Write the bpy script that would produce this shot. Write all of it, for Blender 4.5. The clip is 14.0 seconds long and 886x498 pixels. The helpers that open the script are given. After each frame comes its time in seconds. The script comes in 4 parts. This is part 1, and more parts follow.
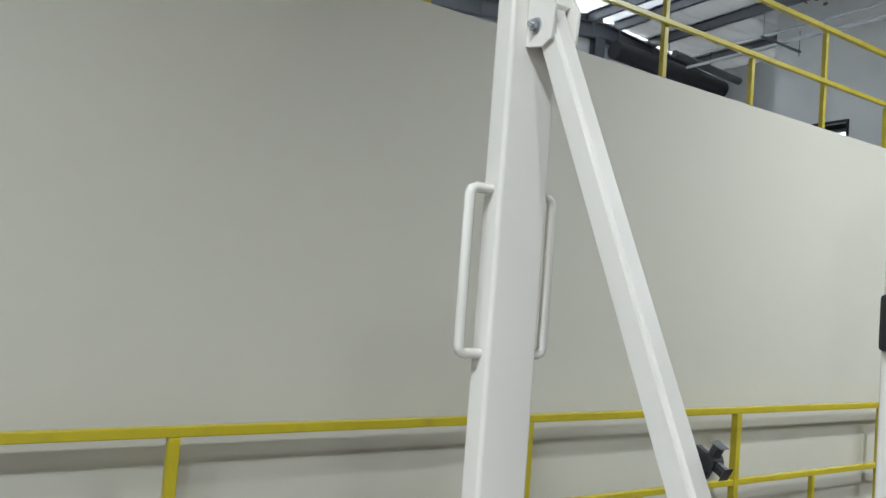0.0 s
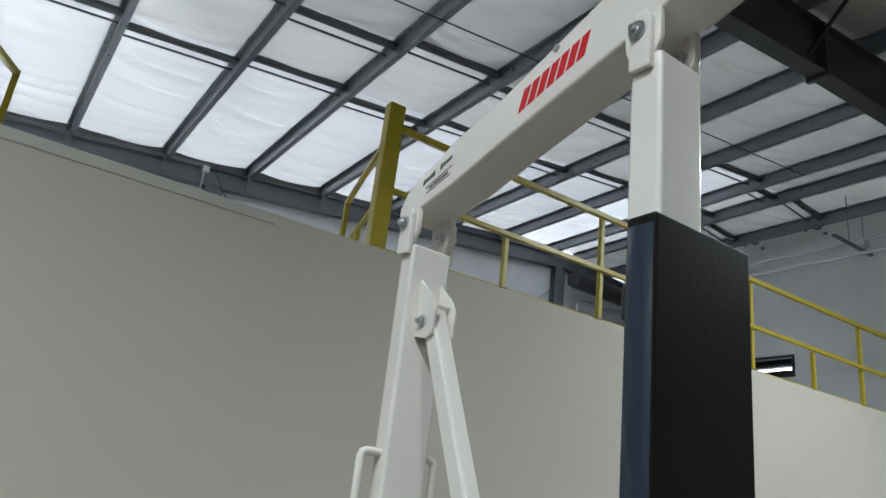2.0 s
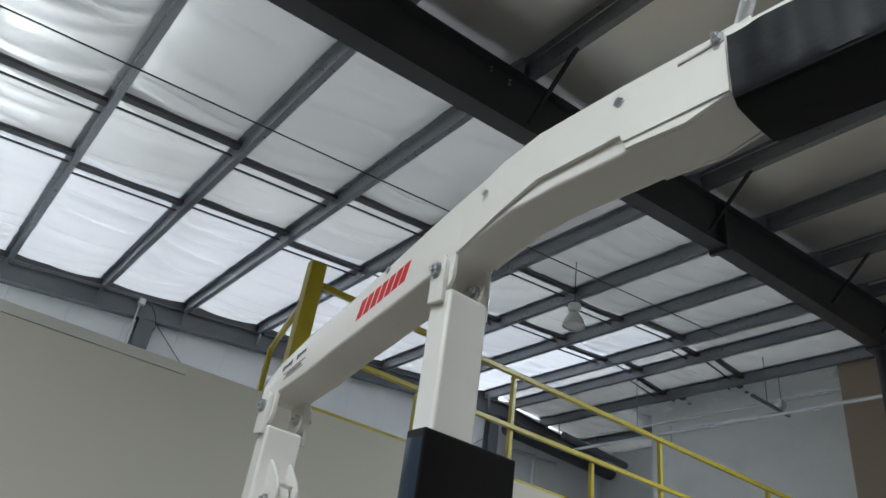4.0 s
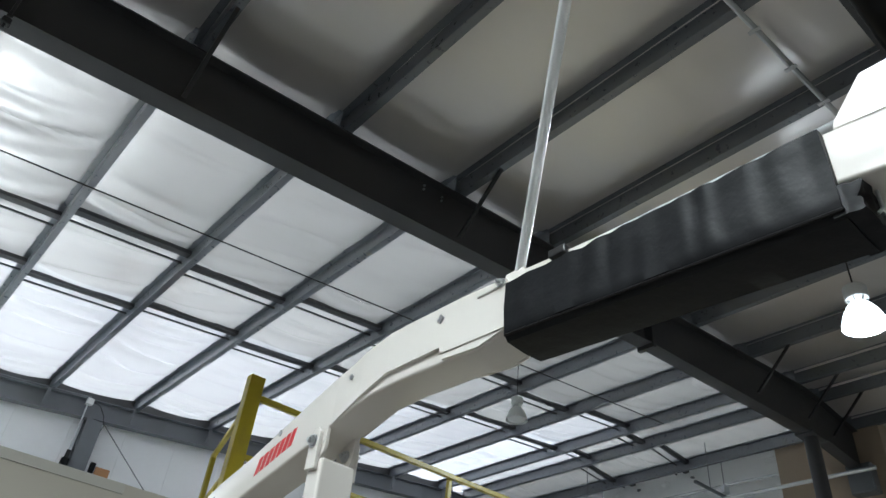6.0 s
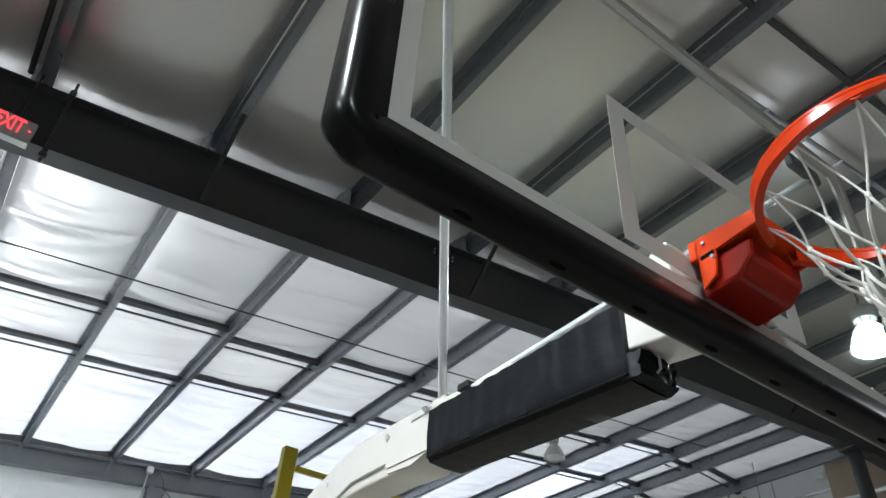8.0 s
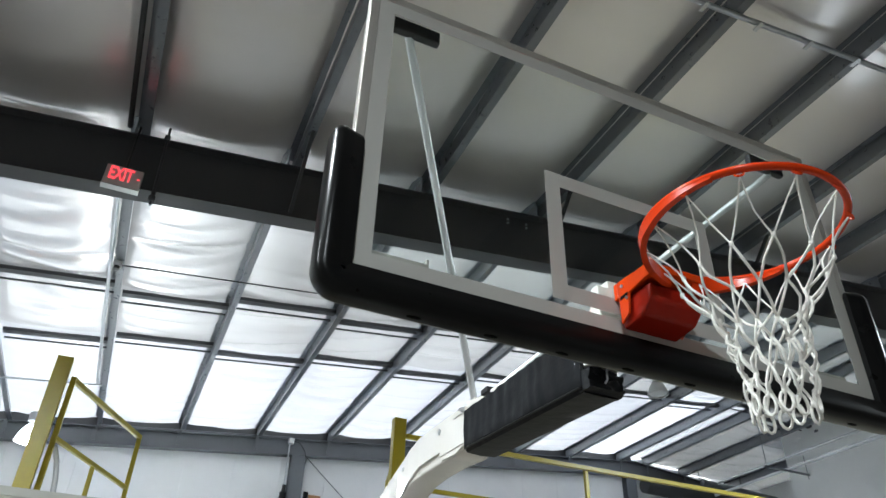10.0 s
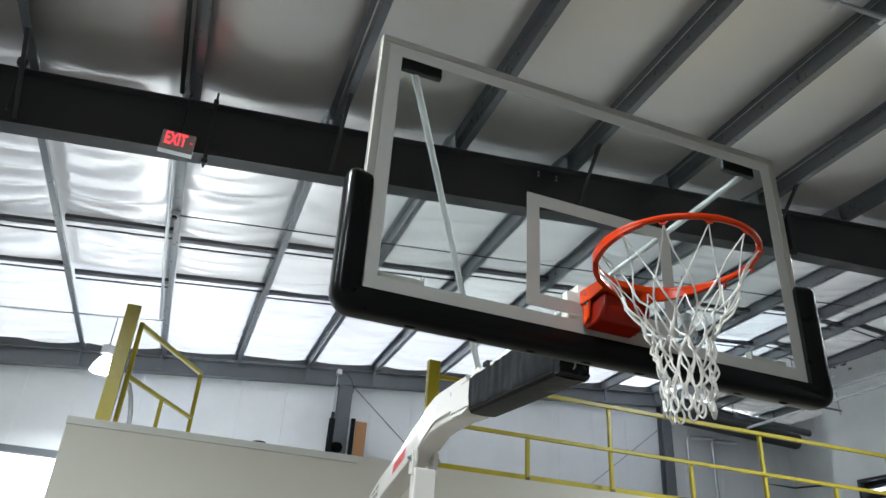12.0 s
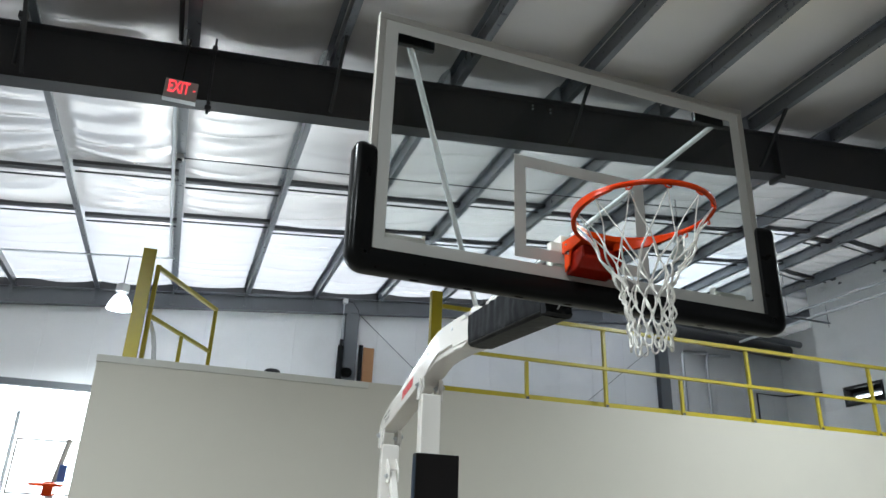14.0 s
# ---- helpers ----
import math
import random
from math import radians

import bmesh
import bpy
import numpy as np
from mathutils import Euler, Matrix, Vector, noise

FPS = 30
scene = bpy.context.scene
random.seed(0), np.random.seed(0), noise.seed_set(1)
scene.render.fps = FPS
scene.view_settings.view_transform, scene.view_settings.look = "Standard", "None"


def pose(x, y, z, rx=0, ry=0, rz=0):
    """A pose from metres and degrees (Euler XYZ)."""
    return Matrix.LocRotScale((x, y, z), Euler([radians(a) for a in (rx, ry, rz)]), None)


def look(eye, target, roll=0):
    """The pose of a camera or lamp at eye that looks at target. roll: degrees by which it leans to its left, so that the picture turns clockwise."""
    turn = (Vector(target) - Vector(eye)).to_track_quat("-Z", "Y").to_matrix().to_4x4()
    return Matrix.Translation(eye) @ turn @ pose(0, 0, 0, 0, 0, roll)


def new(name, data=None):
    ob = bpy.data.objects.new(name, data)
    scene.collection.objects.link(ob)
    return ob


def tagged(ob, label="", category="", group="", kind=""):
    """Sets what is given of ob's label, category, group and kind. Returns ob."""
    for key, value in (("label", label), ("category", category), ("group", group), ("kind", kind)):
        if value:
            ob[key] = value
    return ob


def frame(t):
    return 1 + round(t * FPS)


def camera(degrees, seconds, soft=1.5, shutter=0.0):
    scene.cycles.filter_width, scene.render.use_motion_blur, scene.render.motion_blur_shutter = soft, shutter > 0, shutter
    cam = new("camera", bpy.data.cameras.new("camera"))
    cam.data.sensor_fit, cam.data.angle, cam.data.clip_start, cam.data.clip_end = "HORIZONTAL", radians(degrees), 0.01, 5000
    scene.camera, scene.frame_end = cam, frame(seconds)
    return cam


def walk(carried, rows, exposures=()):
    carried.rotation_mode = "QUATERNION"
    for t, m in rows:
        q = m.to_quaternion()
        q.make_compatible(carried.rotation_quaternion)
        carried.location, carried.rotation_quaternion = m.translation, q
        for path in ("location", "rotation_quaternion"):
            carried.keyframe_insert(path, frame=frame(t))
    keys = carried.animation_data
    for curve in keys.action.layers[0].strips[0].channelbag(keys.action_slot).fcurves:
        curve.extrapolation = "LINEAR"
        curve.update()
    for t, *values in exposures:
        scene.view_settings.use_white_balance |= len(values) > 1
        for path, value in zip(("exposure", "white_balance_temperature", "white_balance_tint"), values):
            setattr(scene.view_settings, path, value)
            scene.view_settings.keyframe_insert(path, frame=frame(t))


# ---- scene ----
cam = camera(62.7, 14.0)
PATH = [
    (0, (0.072, -1.807, 1.886), (1.13, -0.113, 1.988), 4.5),
    (0.5, (0.041, -1.91, 1.895), (1.089, -0.231, 2.187), 5.2),
    (1, (-0.004, -2.005, 1.921), (1.036, -0.354, 2.36), 5.6),
    (1.5, (-0.016, -2.109, 1.946), (1.017, -0.486, 2.49), 6.8),
    (2, (0.01, -2.209, 1.973), (1.022, -0.619, 2.642), 6.9),
    (2.5, (0.071, -2.32, 1.992), (1.006, -0.733, 2.772), 6.9),
    (3, (0.113, -2.449, 2.0), (0.989, -0.873, 2.867), 7.5),
    (3.5, (0.101, -2.55, 2.018), (1.013, -1.053, 2.982), 8.6),
    (4, (0.032, -2.648, 2.03), (1.02, -1.239, 3.049), 8.6),
    (4.2, (0.005, -2.699, 2.037), (1.019, -1.331, 3.086), 9.3),
    (6.3, (-0.176, -3.344, 2.057), (0.799, -2.084, 3.265), 6.0),
    (6.5, (-0.227, -3.42, 2.047), (0.763, -2.157, 3.241), 5.6),
    (7, (-0.267, -3.578, 2.055), (0.723, -2.328, 3.262), 4.6),
    (7.5, (-0.216, -3.739, 2.063), (0.693, -2.458, 3.301), 5.2),
    (8, (-0.184, -3.876, 2.073), (0.657, -2.569, 3.332), 4.0),
    (8.2, (-0.19, -3.924, 2.07), (0.633, -2.612, 3.336), 3.3),
    (10.3, (-0.23, -4.671, 2.016), (0.378, -3.12, 3.122), 2.8),
    (10.5, (-0.248, -4.724, 2.042), (0.351, -3.159, 3.134), 3.5),
    (11, (-0.314, -4.865, 2.036), (0.302, -3.269, 3.072), 3.3),
    (11.5, (-0.307, -4.986, 2.028), (0.289, -3.358, 3.025), 3.0),
    (12, (-0.272, -5.136, 2.013), (0.293, -3.469, 2.964), 3.9),
    (12.5, (-0.26, -5.251, 2.004), (0.296, -3.565, 2.926), 2.9),
    (13, (-0.28, -5.32, 1.992), (0.256, -3.614, 2.887), 3.0),
    (13.5, (-0.339, -5.396, 1.992), (0.22, -3.666, 2.826), 2.0),
    (14, (-0.387, -5.477, 1.978), (0.216, -3.729, 2.739), 2.0),
]
EXPOSURES = [(0.0, 1.0, 5750, 3), (0.7, 0.88, 5750, 3), (2.0, 0.54, 5750, 3), (4.0, 0.52, 5750, 3), (6.5, 0.93, 5750, 3), (10.5, 1.15, 5750, 3), (14.0, 1.0, 5750, 3)]
walk(cam, [(t, look(eye, target, roll)) for t, eye, target, roll in PATH], EXPOSURES)

# ---- light ----
world = bpy.data.worlds.new("sky")
scene.world = world
world.use_nodes = True
wn = world.node_tree.nodes
sky = wn.new("ShaderNodeTexSky")
sky.sky_type, sky.sun_disc = "NISHITA", False
sky.sun_elevation, sky.sun_rotation = radians(58), radians(170)
sky.air_density, sky.dust_density = 1.0, 6.0
world.node_tree.links.new(sky.outputs[0], wn["Background"].inputs[0])
wn["Background"].inputs[1].default_value = 0.15

sun_data = bpy.data.lights.new("sun", "SUN")
sun_data.energy, sun_data.angle, sun_data.color = 4.5, radians(0.6), (1, 0.97, 0.92)
sun = new("sun", sun_data)
sun.matrix_world = look((8, -30, 50), (3, 0, 0))

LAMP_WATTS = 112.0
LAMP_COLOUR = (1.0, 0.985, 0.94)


# ---- materials ----
def material(name, base, rough=0.5, metal=0.0, spread=0.12, scale=3.0, bump=0.0, bump_scale=60.0, coat=0.0, spec=0.5, stain=None, stain_scale=1.2, stretch=(1, 1, 1), rough_vary=0.08):
    """A painted or raw surface: colour varied at two scales, roughness varied with it, fine relief."""
    m = bpy.data.materials.new(name)
    m.use_nodes = True
    n, l = m.node_tree.nodes, m.node_tree.links
    p = n["Principled BSDF"]
    coords = n.new("ShaderNodeTexCoord")
    mapping = n.new("ShaderNodeMapping")
    mapping.inputs["Scale"].default_value = stretch
    l.new(coords.outputs["Object"], mapping.inputs[0])
    fine, broad = n.new("ShaderNodeTexNoise"), n.new("ShaderNodeTexNoise")
    fine.inputs["Scale"].default_value, fine.inputs["Detail"].default_value = scale * 9, 6
    broad.inputs["Scale"].default_value, broad.inputs["Detail"].default_value = scale * 0.5, 4
    l.new(mapping.outputs[0], fine.inputs[0])
    l.new(mapping.outputs[0], broad.inputs[0])
    mix = n.new("ShaderNodeMix")
    mix.data_type = "RGBA"
    mix.inputs[6].default_value = (*[c * (1 - spread) for c in base], 1)
    mix.inputs[7].default_value = (*[min(1, c * (1 + spread)) for c in base], 1)
    add = n.new("ShaderNodeMath")
    add.operation = "MULTIPLY_ADD"
    add.inputs[1].default_value = 0.45
    l.new(fine.outputs[0], add.inputs[0])
    half = n.new("ShaderNodeMath")
    half.operation = "MULTIPLY"
    half.inputs[1].default_value = 0.55
    l.new(broad.outputs[0], half.inputs[0])
    l.new(half.outputs[0], add.inputs[2])
    l.new(add.outputs[0], mix.inputs[0])
    colour = mix.outputs[2]
    if stain:
        spots = n.new("ShaderNodeTexNoise")
        spots.inputs["Scale"].default_value, spots.inputs["Detail"].default_value = stain_scale, 5
        l.new(mapping.outputs[0], spots.inputs[0])
        ramp = n.new("ShaderNodeValToRGB")
        ramp.color_ramp.elements[0].position, ramp.color_ramp.elements[1].position = 0.52, 0.72
        l.new(spots.outputs[0], ramp.inputs[0])
        over = n.new("ShaderNodeMix")
        over.data_type = "RGBA"
        over.inputs[7].default_value = (*stain, 1)
        damp = n.new("ShaderNodeMath")
        damp.operation = "MULTIPLY"
        damp.inputs[1].default_value = 0.5
        l.new(ramp.outputs[0], damp.inputs[0])
        l.new(damp.outputs[0], over.inputs[0])
        l.new(colour, over.inputs[6])
        colour = over.outputs[2]
    l.new(colour, p.inputs["Base Color"])
    rr = n.new("ShaderNodeMapRange")
    rr.inputs[3].default_value, rr.inputs[4].default_value = max(0.02, rough - rough_vary), min(1, rough + rough_vary)
    l.new(fine.outputs[0], rr.inputs[0])
    l.new(rr.outputs[0], p.inputs["Roughness"])
    p.inputs["Metallic"].default_value = metal
    p.inputs["Specular IOR Level"].default_value = spec
    p.inputs["Coat Weight"].default_value = coat
    p.inputs["Coat Roughness"].default_value = 0.07
    if bump:
        grain = n.new("ShaderNodeTexNoise")
        grain.inputs["Scale"].default_value, grain.inputs["Detail"].default_value = bump_scale, 3
        l.new(mapping.outputs[0], grain.inputs[0])
        b = n.new("ShaderNodeBump")
        b.inputs["Strength"].default_value, b.inputs["Distance"].default_value = bump, 0.004
        l.new(grain.outputs[0], b.inputs["Height"])
        l.new(b.outputs[0], p.inputs["Normal"])
    return m


def glow(name, colour, strength):
    m = bpy.data.materials.new(name)
    m.use_nodes = True
    p = m.node_tree.nodes["Principled BSDF"]
    p.inputs["Base Color"].default_value = (*colour, 1)
    p.inputs["Emission Color"].default_value = (*colour, 1)
    p.inputs["Emission Strength"].default_value = strength
    return m


WHITE_ENAMEL = material("white enamel", (0.75, 0.715, 0.67), 0.22, spread=0.03, scale=4, bump=0.03, bump_scale=9, coat=0.6, rough_vary=0.02)
WALL_PAINT = material("beige wall paint", (0.565, 0.535, 0.462), 0.62, spread=0.035, scale=0.8, bump=0.12, bump_scale=180, stain=(0.49, 0.467, 0.415), stain_scale=0.5)
WALL_TRIM = material("grey cap paint", (0.56, 0.55, 0.50), 0.55, spread=0.04, scale=2)
PANEL_WHITE = material("white wall panel", (0.85, 0.86, 0.875), 0.5, spread=0.04, scale=1.2, bump=0.06, bump_scale=30, stain=(0.73, 0.74, 0.75), stain_scale=0.8)
GREY_WALL = material("pale grey block paint", (0.80, 0.81, 0.805), 0.6, spread=0.05, scale=1.5, bump=0.1, bump_scale=90, stain=(0.67, 0.68, 0.675))
TAN_WALL = material("tan block paint", (0.37, 0.30, 0.225), 0.7, spread=0.08, scale=1.5, bump=0.1, bump_scale=90)
STEEL_DARK = material("charcoal primer", (0.045, 0.046, 0.050), 0.45, spread=0.2, scale=1.6, bump=0.05, bump_scale=60, stain=(0.066, 0.063, 0.060))
STEEL_GREY = material("grey primer", (0.145, 0.155, 0.17), 0.42, spread=0.12, scale=1.5, bump=0.04, bump_scale=70, stain=(0.10, 0.105, 0.115))
PURLIN_GREY = material("grey purlin paint", (0.114, 0.126, 0.147), 0.28, spread=0.08, scale=1.8, bump=0.02, bump_scale=12, coat=0.4, spec=0.85, rough_vary=0.02)
YELLOW = material("yellow enamel", (0.47, 0.38, 0.015), 0.35, spread=0.08, scale=5, bump=0.05, bump_scale=60, stain=(0.34, 0.27, 0.03), stain_scale=6)
BLACK_VINYL = material("black vinyl", (0.009, 0.0095, 0.011), 0.50, spread=0.25, scale=8, bump=0.5, bump_scale=24, spec=0.16, rough_vary=0.04)
PAD_FRONT = material("smooth black vinyl", (0.009, 0.008, 0.008), 0.32, spread=0.2, scale=10, bump=0.10, bump_scale=70, spec=0.22, rough_vary=0.05)
BLUISH_VINYL = material("bluish-black vinyl", (0.020, 0.031, 0.050), 0.36, spread=0.25, scale=8, bump=0.9, bump_scale=22, stretch=(1, 1, 0.35), spec=0.4)
BLACK_RUBBER = material("black moulded padding", (0.0055, 0.0055, 0.0055), 0.28, spread=0.1, scale=2, spec=0.12, rough_vary=0.015)
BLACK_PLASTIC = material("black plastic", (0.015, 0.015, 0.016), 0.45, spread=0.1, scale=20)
ORANGE = material("orange rim enamel", (0.63, 0.050, 0.002), 0.24, spread=0.08, scale=12, spec=0.25, rough_vary=0.03)
# The ring's orange, darkened for the hoop by mixing its shade in.
SHADED_ORANGE = material("orange hoop enamel with shade mixed in", (0.53, 0.036, 0.003), 0.22, spread=0.08, scale=12, spec=0.25, rough_vary=0.03)
DARK_RED = material("dark red enamel", (0.26, 0.010, 0.003), 0.25, spread=0.08, scale=12, spec=0.22, rough_vary=0.03)
# Flat black for shade in holes and gaps, and for the clamp.
DULL_BLACK = material("dull black, hole shade and clamp", (0.0045, 0.0045, 0.0045), 0.9, spec=0.05)
RED_INK = material("red lettering", (0.55, 0.015, 0.02), 0.4, spread=0.06, scale=20)
DARK_INK = material("dark lettering", (0.03, 0.03, 0.035), 0.5, spread=0.1, scale=20)
ALUMINIUM = material("anodised aluminium", (0.44, 0.42, 0.385), 0.38, metal=0.55, spread=0.05, scale=10, stretch=(1, 1, 6), rough_vary=0.03)
BORDER_WHITE = material("white border on the glass", (0.445, 0.437, 0.412), 0.35, spread=0.03, scale=10)
ZINC = material("zinc plating", (0.55, 0.56, 0.58), 0.3, metal=0.9, spread=0.1, scale=30)
GALVANISED = material("galvanised conduit", (0.62, 0.64, 0.66), 0.30, metal=0.85, spread=0.05, scale=8, rough_vary=0.03)
NET_CORD = material("white net cord", (0.69, 0.665, 0.62), 0.8, spread=0.12, scale=60, bump=0.3, bump_scale=300)
CARDBOARD = material("brown plywood", (0.42, 0.22, 0.10), 0.7, spread=0.15, scale=4, stretch=(8, 8, 1))
COURT = material("brown varnished floor", (0.125, 0.115, 0.105), 0.3, spread=0.1, scale=1.0, bump=0.03, bump_scale=40, stain=(0.095, 0.086, 0.078), stretch=(8, 1, 1))
PIPE_SILVER = material("bright galvanised pipe", (0.78, 0.80, 0.82), 0.24, metal=0.35, spread=0.05, scale=8, rough_vary=0.03)
ASPHALT = material("pale yard concrete", (0.30, 0.30, 0.29), 0.8, spread=0.1, scale=1.0)
LAMP_SHADE = material("frosted lamp shade", (0.62, 0.63, 0.62), 0.3, spread=0.06, scale=10)
BRACKET_DARK = material("black bracket paint", (0.02, 0.022, 0.026), 0.35, spread=0.1, scale=8)
BLUE_PAD = material("blue padding", (0.10, 0.20, 0.55), 0.5, spread=0.1, scale=10)
LAMP_SHADE_LIT = glow("lit acrylic lamp shade", (0.9, 0.91, 0.92), 2.5)
TUBE_LIT = glow("lit fluorescent tube", (1.0, 0.98, 0.95), 2.5)
LAMP_LIT = glow("lit lamp lens", (1.0, 0.97, 0.94), 40.0)
EXIT_RED = glow("lit red lettering", (1.0, 0.06, 0.07), 0.7)
EXIT_FACE = material("exit sign face", (0.55, 0.52, 0.51), 0.4, spread=0.05, scale=20)


def vinyl(name, through_share, daylight=(0.93, 0.93, 0.90), rough=0.20, base=(0.81, 0.785, 0.775), stain=(0.72, 0.71, 0.69)):
    """White insulation facing; a share of it lets daylight through."""
    m = material(name, base, rough, metal=0.62, spread=0.035, scale=0.35, bump=0.75, bump_scale=4.0, stain=stain, stain_scale=0.6, stretch=(0.4, 1.5, 1), rough_vary=0.02)
    if through_share:
        n, l = m.node_tree.nodes, m.node_tree.links
        t = n.new("ShaderNodeBsdfTranslucent")
        t.inputs[0].default_value = (*daylight, 1)
        mix = n.new("ShaderNodeMixShader")
        mix.inputs[0].default_value = through_share
        l.new(n["Principled BSDF"].outputs[0], mix.inputs[1])
        l.new(t.outputs[0], mix.inputs[2])
        l.new(mix.outputs[0], n["Material Output"].inputs[0])
    return m


INSULATION = vinyl("white vinyl insulation", 0.0, rough=0.33, base=(0.70, 0.672, 0.655), stain=(0.60, 0.578, 0.56))
# Rear bay's light falloff is put into these stepped translucent shares.
DIM_SHEET = vinyl("white roof sheet", 0.045)
MID_SHEET = vinyl("half-bright white roof sheet", 0.101)
SKYLIGHT = vinyl("clear roof sheet", 0.26, (0.90, 0.92, 0.96))
ROOFLIGHT = vinyl("translucent roof sheet", 0.166, (0.90, 0.91, 0.94))

GLASS = bpy.data.materials.new("clear glass")
GLASS.use_nodes = True
gp = GLASS.node_tree.nodes["Principled BSDF"]
gp.inputs["Base Color"].default_value = (0.93, 0.97, 0.95, 1)
gp.inputs["Roughness"].default_value = 0.02
gp.inputs["IOR"].default_value = 1.0 + 0.18
gp.inputs["Transmission Weight"].default_value = 1.0


# ---- building blocks ----
def mesh_object(name, bm, mat, smooth=False):
    data = bpy.data.meshes.new(name)
    bmesh.ops.recalc_face_normals(bm, faces=bm.faces)
    if smooth:
        for f in bm.faces:
            f.smooth = True
    bm.to_mesh(data)
    bm.free()
    data.materials.append(mat)
    if smooth:
        data.set_sharp_from_angle(angle=radians(40))
    return new(name, data)


def part(name, bm, mat, parent, label="", smooth=False):
    ob = mesh_object(name, bm, mat, smooth)
    ob.parent = parent
    if label:
        ob["label"] = label
    return ob


def empty(name, label, category, group="", kind=""):
    return tagged(new(name), label, category, group, kind)


def add_box(bm, x0, x1, y0, y1, z0, z1, bevel=0.0, segments=2):
    """A box between the given bounds, with rounded edges."""
    made = bmesh.ops.create_cube(bm, size=1.0)["verts"]
    for v in made:
        v.co = Vector((x0 + (v.co.x + 0.5) * (x1 - x0), y0 + (v.co.y + 0.5) * (y1 - y0), z0 + (v.co.z + 0.5) * (z1 - z0)))
    if bevel:
        edges = list({e for v in made for e in v.link_edges})
        bmesh.ops.bevel(bm, geom=edges, offset=bevel, segments=segments, affect="EDGES", profile=0.5)
    return bm


def box(*bounds, bevel=0.0, segments=2):
    return add_box(bmesh.new(), *bounds, bevel=bevel, segments=segments)


def add_beam(bm, a, b, wide, high, bevel=0.0, up=(0, 0, 1)):
    """A rectangular bar from a to b."""
    a, b = Vector(a), Vector(b)
    along = (b - a).normalized()
    side = along.cross(Vector(up))
    if side.length < 1e-4:
        side = along.cross(Vector((0, 1, 0)))
    side.normalize()
    top = side.cross(along)
    made = bmesh.ops.create_cube(bm, size=1.0)["verts"]
    long = (b - a).length
    for v in made:
        v.co = (a + b) / 2 + along * v.co.y * long + side * v.co.x * wide + top * v.co.z * high
    if bevel:
        edges = list({e for v in made for e in v.link_edges})
        bmesh.ops.bevel(bm, geom=edges, offset=bevel, segments=2, affect="EDGES", profile=0.5)
    return bm


def beam(a, b, wide, high, bevel=0.0, up=(0, 0, 1)):
    return add_beam(bmesh.new(), a, b, wide, high, bevel, up)


def add_tube(bm, path, radius, sides=10, closed=False):
    """A round bar along a path of points."""
    path = [Vector(p) for p in path]
    count = len(path)
    rings, side = [], None
    for i, p in enumerate(path):
        if closed:
            along = path[(i + 1) % count] - path[i - 1]
        else:
            along = path[min(i + 1, count - 1)] - path[max(i - 1, 0)]
        along.normalize()
        if side is None:
            side = along.orthogonal().normalized()
        else:
            side = (side - along * side.dot(along)).normalized()
        other = along.cross(side)
        rings.append([bm.verts.new(p + radius * (math.cos(2 * math.pi * k / sides) * side + math.sin(2 * math.pi * k / sides) * other)) for k in range(sides)])
    for i in range(count if closed else count - 1):
        a, b = rings[i], rings[(i + 1) % count]
        shift = 0
        if closed and i == count - 1:
            shift = min(range(sides), key=lambda s: (a[0].co - b[s].co).length)
        for k in range(sides):
            bm.faces.new((a[k], a[(k + 1) % sides], b[(k + 1 + shift) % sides], b[(k + shift) % sides]))
    if not closed:
        bm.faces.new(rings[0])
        bm.faces.new(rings[-1])
    return bm


def tube(path, radius, sides=10, closed=False):
    return add_tube(bmesh.new(), path, radius, sides, closed)


def add_plate(bm, outline, x0, x1):
    """A plate in the y-z plane with the given outline, between x0 and x1."""
    a = [bm.verts.new((x0, y, z)) for y, z in outline]
    b = [bm.verts.new((x1, y, z)) for y, z in outline]
    bm.faces.new(a)
    bm.faces.new(b)
    for i in range(len(a)):
        j = (i + 1) % len(a)
        bm.faces.new((a[i], a[j], b[j], b[i]))
    return bm


def plate(outline, x0, x1, bevel=0.0):
    bm = add_plate(bmesh.new(), outline, x0, x1)
    if bevel:
        bmesh.ops.bevel(bm, geom=list(bm.edges), offset=bevel, segments=2, affect="EDGES", profile=0.5)
    return bm


def lathe(profile, sides=24):
    """A turned shape round the z axis from (radius, z) pairs."""
    bm = bmesh.new()
    rings = [[bm.verts.new((r * math.cos(2 * math.pi * k / sides), r * math.sin(2 * math.pi * k / sides), z)) for k in range(sides)] for r, z in profile]
    for a, b in zip(rings, rings[1:]):
        for k in range(sides):
            bm.faces.new((a[k], a[(k + 1) % sides], b[(k + 1) % sides], b[k]))
    bm.faces.new(rings[0])
    bm.faces.new(rings[-1])
    return bm


def add_bolt(bm, x, y, z, towards=-1, size=0.016):
    """A hexagon bolt head with its washer on a face across x."""
    for radius, depth, sides in ((size * 1.35, 0.004, 16), (size, 0.012, 6), (size * 0.45, 0.020, 10)):
        add_tube(bm, [(x, y, z), (x + towards * depth, y, z)], radius, sides)
    return bm


def text_mesh(words, size, depth):
    curve = bpy.data.curves.new("lettering", "FONT")
    curve.body, curve.size, curve.extrude, curve.align_x, curve.align_y = words, size, depth, "CENTER", "CENTER"
    curve.offset = size * 0.012
    holder = new("lettering", curve)
    bpy.context.view_layer.update()
    data = bpy.data.meshes.new_from_object(holder.evaluated_get(bpy.context.evaluated_depsgraph_get()))
    bpy.data.objects.remove(holder)
    return data


def structure(name, bm, mat, label, category, smooth=False):
    return tagged(mesh_object(name, bm, mat, smooth), label, category, kind="structure")


